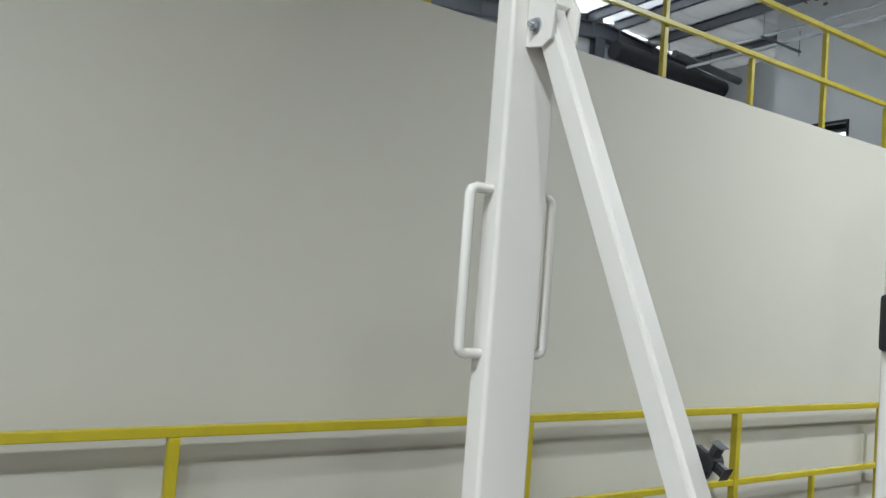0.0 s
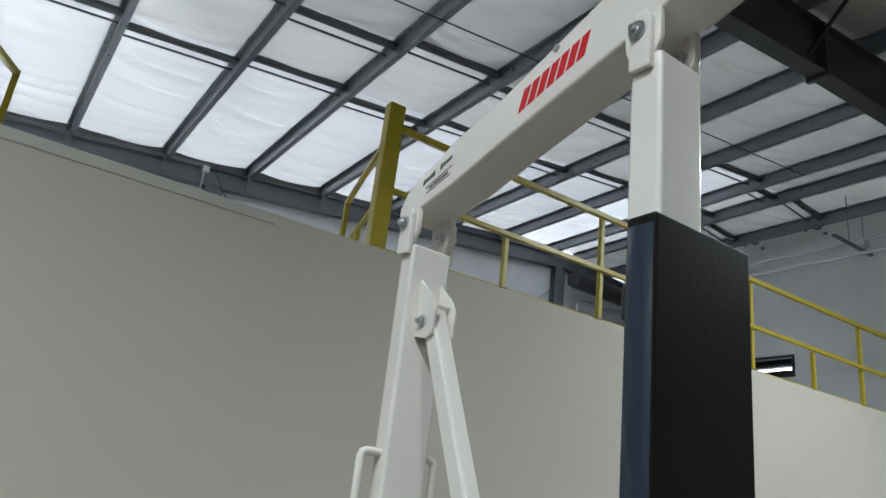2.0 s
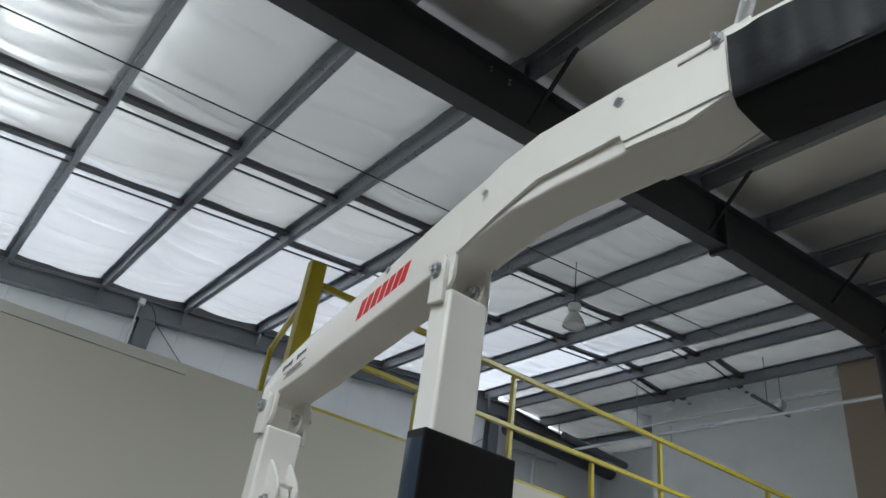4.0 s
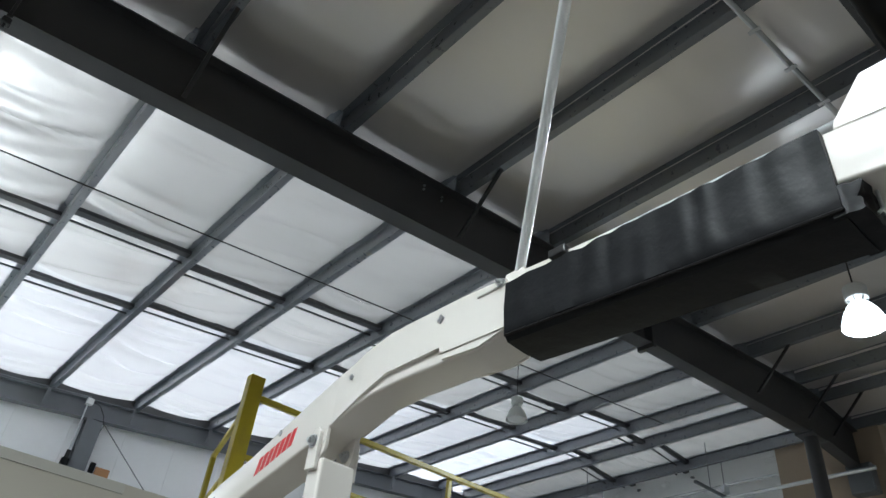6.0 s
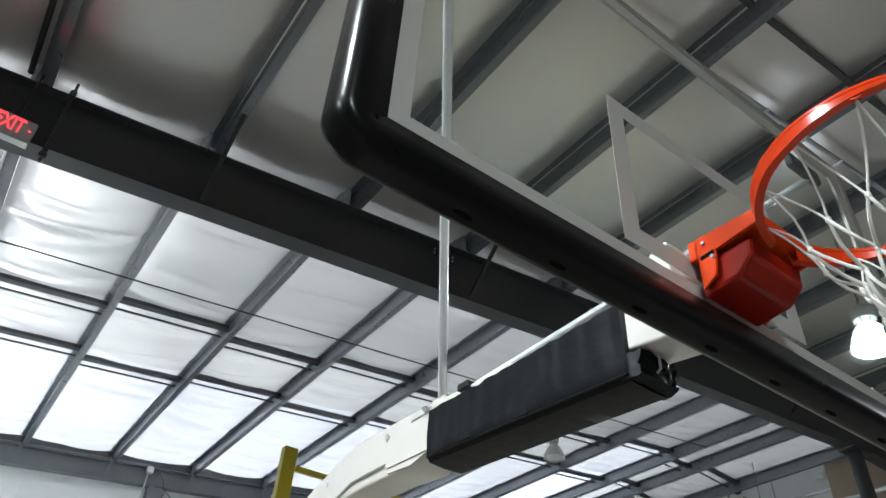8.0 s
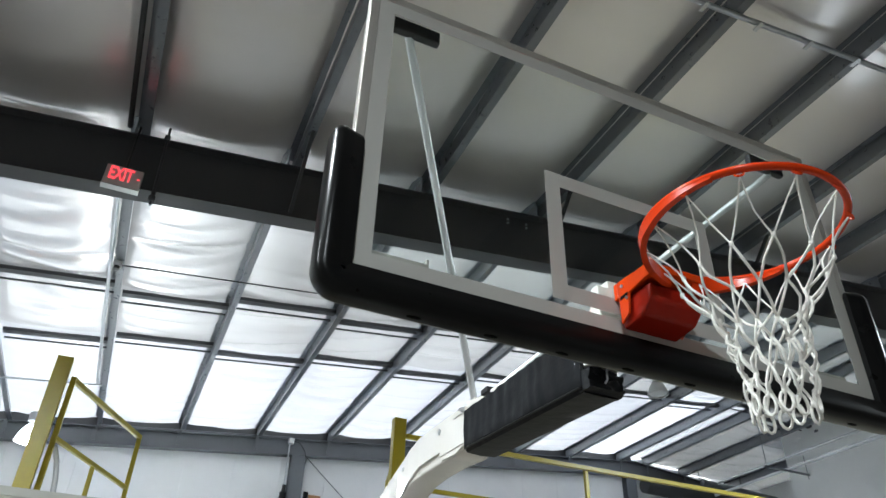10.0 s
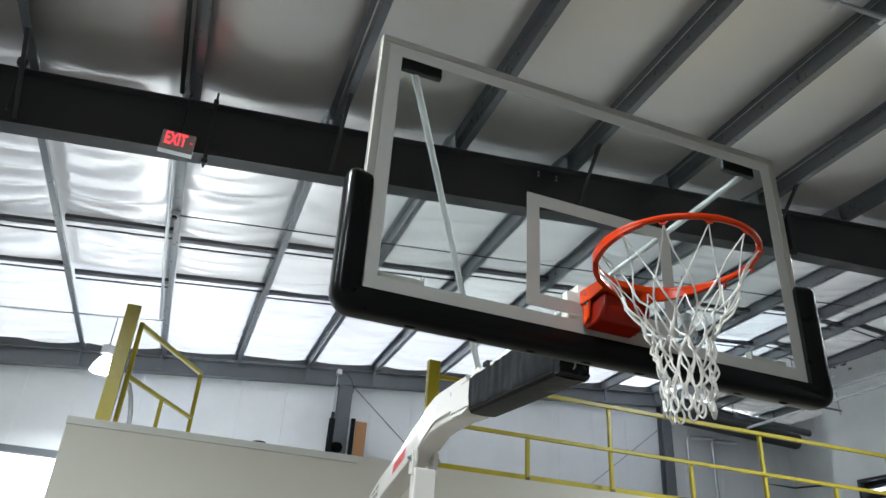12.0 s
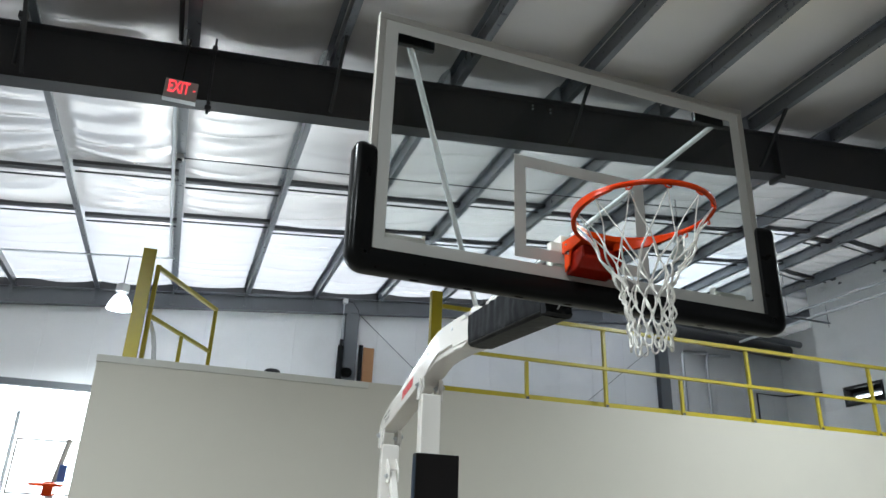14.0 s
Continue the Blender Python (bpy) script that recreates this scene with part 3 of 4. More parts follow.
def mast(y0, y1, top, name):
    """A rectangular upright with two ears and pivot bolts."""
    bm = box(0.903, 1.023, y0, y1, 0.361, top, bevel=0.009, segments=4)
    m = part(name, bm, WHITE_ENAMEL, goal)
    return m


rear = mast(-0.685, -0.628, 2.605, "rear_mast")
front = mast(-1.458, -1.386, 2.808, "front_mast")
for m, yb, zb, y0, y1 in ((rear, -0.648, 2.663, -0.678, -0.626), (front, -1.414, 2.858, -1.443, -1.393)):
    for x0, x1 in ((0.889, 0.9025), (1.0235, 1.036)):
        outline = [(y0, zb - 0.086), (y1, zb - 0.082), (y1, zb + 0.02), (y1 - 0.016, zb + 0.042), (y0 + 0.012, zb + 0.042), (y0, zb + 0.026)]
        part("ear", plate(outline, x0, x1, 0.0025), WHITE_ENAMEL, m)
    for bx, by, bz, side, size in ((0.889, yb, zb, -1, 0.015), (1.0035, yb - 0.006, zb - 0.012, -1, 0.014), (1.036, yb, zb, 1, 0.015)):
        part("pivot_bolt", add_bolt(bmesh.new(), bx, by, bz, side, size), ZINC, m)

# boom: a folded box beam that climbs, bends and dips towards the board
BOOM = ((-0.592, 2.695, 2.735), (-0.615, 2.695, 2.768), (-0.69, 2.700, 2.805), (-0.83, 2.727, 2.858), (-1.00, 2.775, 2.902), (-1.38, 2.868, 3.027), (-1.44, 2.892, 3.046),
        (-1.63, 2.940, 3.108), (-1.76, 2.946, 3.125), (-2.00, 2.940, 3.116), (-2.08, 2.932, 3.112), (-2.21, 2.962, 3.104), (-2.95, 2.945, 3.066), (-3.085, 2.925, 3.052))


def boom_at(y, share):
    """Height on the boom's side at y; share 0 is the underside, 1 the top."""
    for (ya, ba, ta), (yb, bb, tb) in zip(BOOM, BOOM[1:]):
        if yb <= y <= ya:
            k = (y - ya) / (yb - ya)
            lo, hi = ba + (bb - ba) * k, ta + (tb - ta) * k
            return lo + (hi - lo) * share
    return 3.0


bm = bmesh.new()
X0, X1 = 0.9035, 1.022
rings = [[bm.verts.new(c) for c in ((X0, y, b), (X1, y, b), (X1, y, t), (X0, y, t))] for y, b, t in BOOM]
for a, b in zip(rings, rings[1:]):
    for i in range(4):
        bm.faces.new((a[i], a[(i + 1) % 4], b[(i + 1) % 4], b[i]))
bm.faces.new(rings[0])
bm.faces.new(rings[-1])
long_edges = [e for e in bm.edges if abs(e.verts[0].co.x - e.verts[1].co.x) < 1e-5 and abs(e.verts[0].co.y - e.verts[1].co.y) > 1e-4]
bmesh.ops.bevel(bm, geom=long_edges, offset=0.008, segments=3, affect="EDGES", profile=0.5)
boom = part("boom", bm, WHITE_ENAMEL, goal, "white enamelled bent steel boom", smooth=True)
# doubler cheeks: the upper shell stands proud and its lower edge makes a shadow line on both sides
cheek = ((-1.47, 2.900, 0.0010), (-1.60, 2.946, 0.008), (-1.72, 2.982, 0.011), (-1.94, 2.982, 0.011), (-1.945, 2.963, 0.011), (-2.17, 2.955, 0.011))


def add_cheek(face, out):
    """Shell plate along the boom's side: (y, lower edge, thickness) at each station, its upper edge under the boom's top."""
    bm = bmesh.new()
    rows = []
    for y, low, thick in cheek:
        high = boom_at(y, 0.93)
        rows.append([bm.verts.new((face + out * t, y, z)) for t, z in ((0.0004, low), (thick, low), (thick, high), (0.0004, high))])
    for p, q in zip(rows, rows[1:]):
        for i in range(4):
            bm.faces.new((p[i], p[(i + 1) % 4], q[(i + 1) % 4], q[i]))
    bm.faces.new(rows[0])
    bm.faces.new(rows[-1])
    return bm


packer = [(-1.947, 2.962), (-2.169, 2.9545), (-2.10, 2.940), (-2.08, 2.936), (-1.95, 2.947)]
for face, out in ((X0, -1), (X1, 1)):
    part("cheek", add_cheek(face, out), WHITE_ENAMEL, boom)
    part("packer", plate(packer, face + out * 0.007, face + out * 0.0005), WHITE_ENAMEL, boom)
# lugs under the boom at both pivots
for yb, zb in ((-0.648, 2.663), (-1.414, 2.858)):
    for x0, x1 in ((0.9040, 0.9150), (1.0040, 1.0215)):
        ring = [(yb + 0.042 * math.cos(a), zb - 0.016 + 0.042 * math.sin(a)) for a in [math.pi * (1 + i / 10) for i in range(11)]]
        outline = ring + [(yb + 0.042, boom_at(yb, 0) + 0.03), (yb - 0.042, boom_at(yb, 0) + 0.03)]
        part("pivot_lug", plate(outline, x0, x1, 0.002), WHITE_ENAMEL, boom)
# bar shapes where the maker's lettering stands
for k in range(7):
    ya = -1.068 - k * 0.0297
    mid, high, lean = boom_at(ya, 0.50), 0.056, 0.008
    slope = (boom_at(ya - 0.0225, 0.5) - mid)
    outline = [(ya + lean, mid - high / 2), (ya - 0.0225 + lean, mid - high / 2 + slope), (ya - 0.0225 - lean, mid + high / 2 + slope), (ya - lean, mid + high / 2)]
    part("letter_bar", plate(outline, X0 - 0.0012, X0 - 0.0002), RED_INK, boom, "slanted red bar" if k == 0 else "")
script = [(-0.692 - k * 0.0105, 0.007, 0.66, 0.016 if k in (0, 4) else 0.011) for k in range(5)] + [(-0.765 - k * 0.0125, 0.009, 0.66, 0.017 if k == 0 else 0.010) for k in range(4)]
script += [(-0.705, 0.112, 0.45, 0.0022), (-0.722, 0.016, 0.37, 0.006), (-0.742, 0.030, 0.37, 0.006), (-0.776, 0.024, 0.37, 0.006), (-0.712, 0.100, 0.29, 0.0018)]
for ya, wide, share, high in script:
    za, zb = boom_at(ya, share), boom_at(ya - wide, share)
    part("letter_bar", plate([(ya, za - high / 2), (ya - wide, zb - high / 2), (ya - wide, zb + high / 2), (ya, za + high / 2)], X0 - 0.0012, X0 - 0.0002), DARK_INK, boom)
for y, z, size, face in ((-1.175, boom_at(-1.175, 0.92), 0.011, X0), (-1.553, 3.022, 0.010, X0 - 0.011), (-1.938, 3.068, 0.014, X0 - 0.011)):
    part("hole_plug", plate([(y - size, z), (y, z - size), (y + size, z), (y, z + size)], face - 0.004, face - 0.0003, 0.001), ZINC, boom)
part("slot_rib", box(X0 - 0.014, X0 - 0.0112, -2.165, -2.075, 3.074, 3.080, bevel=0.001), ALUMINIUM, boom)
part("clamp_bolt", add_bolt(bmesh.new(), X0 - 0.011, -2.158, 3.085, -1, 0.010), ZINC, boom)

# brace from the rear mast down to the front mast
brace = part("brace", beam((CX - 0.002, -0.712, 2.43), (CX - 0.002, -1.352, 1.085), 0.052, 0.046, 0.007, up=(1, 0, 0)), WHITE_ENAMEL, goal)
for x0, x1 in ((0.938, 0.946), (0.998, 1.006)):
    outline = [(-0.6855, 2.365), (-0.735, 2.355), (-0.760, 2.365), (-0.765, 2.43), (-0.745, 2.462), (-0.6855, 2.515)]
    part("brace_bracket", plate(outline, x0, x1, 0.002), WHITE_ENAMEL, rear)
part("brace_bolt", add_bolt(bmesh.new(), 0.938, -0.715, 2.400, -1, 0.012), ZINC, rear)
part("brace_bolt", add_bolt(bmesh.new(), 1.006, -0.715, 2.400, 1, 0.012), ZINC, rear)

# U-shaped grab handles on the rear mast
for x, face in ((0.854, 0.9025), (1.061, 1.0235)):
    bend = 0.012 if x < face else -0.012
    path = [(face + bend * 0.1, -0.656, 2.081), (x + bend, -0.656, 2.081), (x + bend * 0.3, -0.656, 2.077), (x, -0.656, 2.069), (x, -0.656, 1.776), (x + bend * 0.3, -0.656, 1.767), (x + bend, -0.656, 1.763), (face + bend * 0.1, -0.656, 1.763)]
    part("handle", tube(path, 0.0105, 12), WHITE_ENAMEL, rear, smooth=True)

# winged black clamp knob beyond the brace
bm = bmesh.new()
for k in range(4):
    a = math.pi * (0.15 + k / 2)
    p = Vector((0, math.cos(a), math.sin(a)))
    add_beam(bm, Vector((1.008, -1.108, 1.66)) + p * 0.004, Vector((1.008, -1.108, 1.66)) + p * 0.030, 0.015, 0.015, 0.003, up=(1, 0, 0))
add_tube(bm, [(0.995, -1.108, 1.66), (1.020, -1.108, 1.66)], 0.014, 12)
part("clamp_knob", bm, BLACK_PLASTIC, goal, "black winged clamp knob")

# padding round the front mast
PAD_TOP = 2.470
bm = box(0.876, 1.136, -1.474, -1.412, 0.42, PAD_TOP, bevel=0.005, segments=3)
mast_pad = part("mast_pad", bm, PAD_FRONT, goal, "black vinyl mast padding")
# creased strip on the pad's side, coloured bluer than its front
gusset = bmesh.new()
for i in range(61):
    z = 0.44 + (PAD_TOP - 0.46) * i / 60
    row = [gusset.verts.new((0.8755 - 0.008 * math.sin(math.pi * k / 6) * (0.8 + 1.1 * noise.noise((k * 0.7, z * 13.0, 1.0))), -1.470 + 0.054 * k / 6, z)) for k in range(7)]
    if i:
        for k in range(6):
            gusset.faces.new((last_row[k], last_row[k + 1], row[k + 1], row[k]))
    last_row = row
part("side_strip", gusset, BLUISH_VINYL, mast_pad, "creased bluish-black side strip", smooth=True)
for x0, x1 in ((0.8945, 1.0325),):
    for z in (0.95, 1.853, 2.300):
        part("strap", box(x0, x1, -1.4115, -1.388, z, z + 0.062, bevel=0.005), BLACK_PLASTIC, mast_pad)

# padding round the boom's end, open above
bm = bmesh.new()
PX0, PX1 = 0.890, 1.026


def pad_ring(y, lower, upper):
    """One section of the cover: puckered sides, a flat seam along the lower edges, open above."""
    soft = lambda z, side: 0.004 + 0.007 * noise.noise((y * 7.0, z * 11.0, side)) + 0.003 * noise.noise((y * 22.0, z * 16.0, side + 4)) + 0.0055 * noise.noise((y * 26.0, z * 3.0, side + 8)) * (0.35 + 0.65 * (z - lower) / (upper - lower))
    heights = [lower + 0.014 + (upper - lower - 0.014) * j / 6 for j in range(7)]
    pts = [(PX0 + 0.010, lower - 0.004), ((PX0 + PX1) / 2, lower - 0.008), (PX1 - 0.010, lower - 0.004)]
    pts += [(PX1 + soft(z, 9.0), z) for z in heights] + [(PX1 - 0.016, upper), (PX1 - 0.016, lower + 0.016), (PX0 + 0.016, lower + 0.016), (PX0 + 0.016, upper)]
    pts += [(PX0 - soft(z, 2.0), z) for z in reversed(heights)]
    return [bm.verts.new((x, y, z)) for x, z in pts]


last, steps = None, 60
for i in range(steps + 1):
    k = i / steps
    y = -2.178 - k * 0.762
    # the cover puckers along its upper hem
    pucker = 0.0045 * noise.noise((y * 18, 1.0, 0.0)) + 0.003 * math.sin(y * 60) * k
    r = pad_ring(y, 2.918 - 0.048 * k, 3.074 - 0.012 * k + pucker)
    if last:
        for j in range(len(r)):
            bm.faces.new((last[j], last[(j + 1) % len(r)], r[(j + 1) % len(r)], r[j]))
    else:
        bm.faces.new(r)
    last = r
bm.faces.new(last)
boom_pad = part("boom_pad", bm, BLACK_VINYL, goal, "black vinyl boom padding", smooth=True)
for side, x in ((-1, PX0 - 0.002), (1, PX1 + 0.002)):
    part("seam", tube([(x, -2.180 - 0.762 * k / 12, 2.926 - 0.048 * k / 12) for k in range(13)], 0.0035, 6), PAD_FRONT, boom_pad, "raised lower seam", smooth=True)
# loose end of the cover, tucked under itself into a creased pillow
bm = bmesh.new()
made = bmesh.ops.create_cube(bm, size=1.0)["verts"]
bmesh.ops.subdivide_edges(bm, edges=list(bm.edges), cuts=9, use_grid_fill=True)
for v in bm.verts:
    u, f, h = v.co.x * 2, v.co.y * 2, v.co.z * 2
    swell = 1 - 0.10 * max(abs(u), abs(h)) ** 4 * max(0.0, -f)
    crumple = 0.007 * noise.noise((u * 2.2, f * 1.5, h * 2.6)) + 0.0015 * noise.noise((u * 6.0, f * 4.0, h * 7.0))
    front = max(0.0, -f)
    v.co = Vector(((PX0 + PX1) / 2 + u * (PX1 - PX0 - 0.002) / 2 * swell, -2.946 + f * 0.024 - front * crumple * 1.6, 2.900 + h * 0.031 * swell + crumple * front))
part("pad_end", bm, BLACK_VINYL, boom_pad, "creased black end flap", smooth=True)
part("buckle", tube([(PX0 + 0.060, -2.972, 2.890), (PX0 + 0.064, -2.980, 2.900), (PX0 + 0.064, -2.980, 2.938)], 0.0032, 8), ZINC, boom_pad, "zinc hook", smooth=True)
part("strap", box(PX0 - 0.001, PX1 + 0.001, -2.36, -2.31, 3.086, 3.108, bevel=0.003), BLACK_PLASTIC, boom_pad)

# backboard: aluminium frame, glass, white border and target square, moulded padding
BY = -3.160
BX0, BX1, BZ0, BZ1 = 0.078, 1.875, 2.912, 3.965
bm = bmesh.new()
T = 0.030
add_box(bm, BX0, BX1, BY + 0.002, BY + 0.040, BZ1 - T, BZ1, bevel=0.003)
add_box(bm, BX0, BX1, BY + 0.002, BY + 0.040, BZ0, BZ0 + T, bevel=0.003)
add_box(bm, BX0, BX0 + T, BY + 0.002, BY + 0.040, BZ0 + T, BZ1 - T, bevel=0.003)
add_box(bm, BX1 - T, BX1, BY + 0.002, BY + 0.040, BZ0 + T, BZ1 - T, bevel=0.003)
board = part("backboard_frame", bm, ALUMINIUM, goal, "satin aluminium backboard frame")
glass = part("glass", box(BX0 + T + 0.001, BX1 - T - 0.001, BY + 0.006, BY + 0.018, BZ0 + T + 0.001, BZ1 - T - 0.001), GLASS, board, "clear tempered glass pane")
glass.visible_shadow = False
bm = bmesh.new()
W = 0.050
for x0, x1, z0, z1 in ((BX0 + T, BX1 - T, BZ1 - T - W, BZ1 - T), (BX0 + T, BX1 - T, BZ0 + T, BZ0 + T + W), (BX0 + T, BX0 + T + W, BZ0 + T + W, BZ1 - T - W), (BX1 - T - W, BX1 - T, BZ0 + T + W, BZ1 - T - W)):
    add_box(bm, x0, x1, BY + 0.0046, BY + 0.0055, z0, z1)
part("border", bm, BORDER_WHITE, board, "white painted border")
bm = bmesh.new()
S = 0.050
sx0, sx1, sz0, sz1 = CX - 0.303, CX + 0.303, 3.008, 3.450
for x0, x1, z0, z1 in ((sx0, sx1, sz1 - S, sz1), (sx0, sx1, sz0, sz0 + S), (sx0, sx0 + S, sz0 + S, sz1 - S), (sx1 - S, sx1, sz0 + S, sz1 - S)):
    add_box(bm, x0, x1, BY + 0.0046, BY + 0.0055, z0, z1)
part("target_square", bm, BORDER_WHITE, board, "white painted target square")
for x0, x1 in ((BX0 + 0.082, BX0 + 0.250), (BX1 - 0.250, BX1 - 0.082)):
    part("corner_bracket", box(x0, x1, BY + 0.042, BY + 0.068, BZ1 - 0.096, BZ1 - 0.040, bevel=0.006), BRACKET_DARK, board, "black corner bracket")
    lower = part("corner_bracket", box(x0, x1 - 0.004, BY + 0.041, BY + 0.075, BZ0 + 0.075, BZ0 + 0.115, bevel=0.004), ALUMINIUM, board, "dull grey lower corner bracket")
    tip = x1 - 0.012 if x0 < 1 else x0 + 0.002
    part("bracket_tip", box(tip, tip + 0.008, BY + 0.043, BY + 0.073, BZ0 + 0.1155, BZ0 + 0.130, bevel=0.001), ALUMINIUM, lower)
# steel carrier behind the ring
part("carrier", box(CX - 0.13, CX + 0.13, BY + 0.041, BY + 0.075, 2.945, 3.115, bevel=0.006), WHITE_ENAMEL, board, "white enamelled mounting plate")
part("carrier_arm", box(X0 + 0.012, X1 - 0.012, -3.086, BY + 0.0755, 2.945, 3.03, bevel=0.004), WHITE_ENAMEL, board)

part("carrier_box", plate([(-2.957, 3.067), (-2.962, 3.085), (-3.025, 3.165), (-3.0845, 3.165), (-3.0845, 3.054), (-3.02, 3.062)], X0 + 0.004, X1 - 0.004, 0.004), WHITE_ENAMEL, board, "white enamelled carrier box")
# moulded U padding on the board's lower edge: a rounded section swept along the edge
dome = ((3.350, 0.30), (3.346, 0.62), (3.335, 0.86), (3.318, 1.0))
bend = [(0.5 * math.pi * j / 7) for j in range(8)]
LOW, TURN_R = 2.905, 0.014
left_run = [(BX0 - 0.005, z) for z, _ in dome] + [(BX0 - 0.002 + TURN_R * (1 - math.cos(a)), LOW + TURN_R * (1 - math.sin(a))) for a in bend]
edge_path = left_run + [(BX0 + BX1 - x, z) for x, z in reversed(left_run)]
section = [(-0.032, -0.015), (-0.004, -0.024), (0.028, -0.035), (0.043, -0.033), (0.053, -0.023), (0.056, -0.006), (0.057, 0.026), (0.054, 0.037), (0.046, 0.044), (0.030, 0.046), (-0.032, 0.046)]
bm = bmesh.new()
last = None
pts = [Vector((x, 0, z)) for x, z in edge_path]
for i, p in enumerate(pts):
    near_end = min(i, len(pts) - 1 - i)
    turn = bend[min(max(near_end - 4, 0), 7)]
    out = Vector((-math.cos(turn) if p.x < CX else math.cos(turn), 0, -math.sin(turn)))
    ends = dome[near_end][1] if near_end < 4 else 1.0
    r = [bm.verts.new((p.x + out.x * (0.006 + (o - 0.006) * ends), BY + 0.014 + (d - 0.014) * ends, p.z + out.z * o)) for o, d in section]
    if last:
        for j in range(len(r)):
            bm.faces.new((last[j], last[(j + 1) % len(r)], r[(j + 1) % len(r)], r[j]))
    else:
        bm.faces.new(r)
    last = r
bm.faces.new(last)
bmesh.ops.bevel(bm, geom=[e for e in bm.edges if e.is_manifold and e.calc_face_angle(0) > 1.0], offset=0.010, segments=3, affect="EDGES", profile=0.5)
edge_pad = part("edge_padding", bm, BLACK_RUBBER, board, "black moulded edge padding", smooth=True)
for k in range(8):
    # flat dark ovals paint the shade of holes along the underside
    cx = BX0 + 0.20 + k * 0.205
    oval = bmesh.new()
    rims = [[oval.verts.new((cx + 0.019 * math.cos(2 * math.pi * j / 16), BY + 0.010 + 0.0055 * math.sin(2 * math.pi * j / 16), z)) for j in range(16)] for z in (2.8470, 2.8495)]
    oval.faces.new(rims[0])
    for j in range(16):
        oval.faces.new((rims[0][j], rims[0][(j + 1) % 16], rims[1][(j + 1) % 16], rims[1][j]))
    part("hole_shade", oval, DULL_BLACK, edge_pad)

# struts from the boom up to the board's upper corners
for foot, head in (((0.926, -2.185, 3.120), (BX0 + 0.150, BY + 0.066, BZ1 - 0.088)), ((0.948, -2.250, 3.118), (BX1 - 0.135, BY + 0.066, BZ1 - 0.088))):
    strut = part("strut", tube([foot, head], 0.0135, 14), PIPE_SILVER, goal, "slim silver strut", smooth=True)
    bm = bmesh.new()
    add_box(bm, foot[0] - 0.016, foot[0] + 0.016, foot[1] - 0.03, foot[1] + 0.035, foot[2] - 0.024, foot[2] + 0.004, bevel=0.004)
    part("strut_foot", bm, WHITE_ENAMEL, strut)

# ring: plate, breakaway box, hoop, net hooks
ring = part("ring_plate", box(CX - 0.102, CX + 0.102, BY - 0.016, BY + 0.003, 3.046, 3.097, bevel=0.004), ORANGE, goal, "orange enamelled ring mount")
RX, RYC, RZ, RR = CX, -3.540, 3.080, 0.2365
part("breakaway_box", plate([(BY - 0.004, 2.958), (BY - 0.09, 2.966), (BY - 0.126, 2.998), (BY - 0.130, 3.045), (BY - 0.004, 3.045)], CX - 0.088, CX + 0.088, 0.008), DARK_RED, ring, "dark red breakaway spring box")
outline = [(BY - 0.0165, 3.060), (BY - 0.165, 3.060), (BY - 0.165, 3.083), (BY - 0.05, 3.093), (BY - 0.0165, 3.093)]
part("top_plate", plate(outline, CX - 0.095, CX + 0.095, 0.004), ORANGE, ring)
# folded side plates: deep at the board, stepped up towards the hoop
cheek_line = [(BY - 0.0165, 3.096), (BY - 0.172, 3.088), (BY - 0.172, 3.056), (BY - 0.058, 3.046), (BY - 0.057, 3.026), (BY - 0.050, 2.985), (BY - 0.0165, 2.966)]
for x0, x1, side in ((CX - 0.1025, CX - 0.0955, -1), (CX + 0.0955, CX + 0.1025, 1)):
    part("side_plate", plate(cheek_line, x0, x1, 0.0018), ORANGE, ring, "orange folded side plate")
    # Gap's shade laid on as a thin black inlay.
    part("slot_shade", plate([(BY - 0.024, 3.035), (BY - 0.0565, 3.038), (BY - 0.0565, 3.0465), (BY - 0.024, 3.0445)], *((x0 - 0.0012, x0 - 0.0002) if side < 0 else (x1 + 0.0002, x1 + 0.0012))), DULL_BLACK, ring, "dark inlay for the shade in the gap")
    for y, z in ((BY - 0.036, 3.074), (BY - 0.051, 3.031)):
        part("mount_bolt", tube([(x0 if side < 0 else x1, y, z), ((x0 if side < 0 else x1) + side * 0.004, y, z)], 0.0045, 10), ZINC, ring)
hoop_path = [(RX + RR * math.cos(2 * math.pi * k / 72), RYC + RR * math.sin(2 * math.pi * k / 72), RZ) for k in range(72)]
hoop = part("hoop", tube(hoop_path, 0.0095, 12, closed=True), SHADED_ORANGE, ring, smooth=True)
bm = bmesh.new()
NET_COUNT = 12
for side in (-1, 1):
    # flat band that runs from the mount into the hoop on each side
    lines = []
    count, reach = (13, 1.02) if side > 0 else (25, 1.95)
    for i in range(count):
        a = 0.16 + reach * i / (count - 1)
        deep = 0.040 * (1 - i / 12) + 0.004 if side > 0 else 0.024 + 0.018 * max(0, 1 - i / 10) - 0.020 * max(0, (i - 14) / 10)
        for radius in (RR - 0.008, RR + 0.008):
            for z in (RZ - 0.004, RZ - 0.006 - deep):
                lines.append(bm.verts.new((RX + side * radius * math.sin(a), RYC + radius * math.cos(a), z)))
    for i in range(count - 1):
        p, q = lines[4 * i:4 * i + 4], lines[4 * i + 4:4 * i + 8]
        for m, n in ((0, 1), (1, 3), (3, 2), (2, 0)):
            bm.faces.new((p[m], p[n], q[n], q[m]))
part("hoop_support", bm, SHADED_ORANGE, ring, smooth=True)
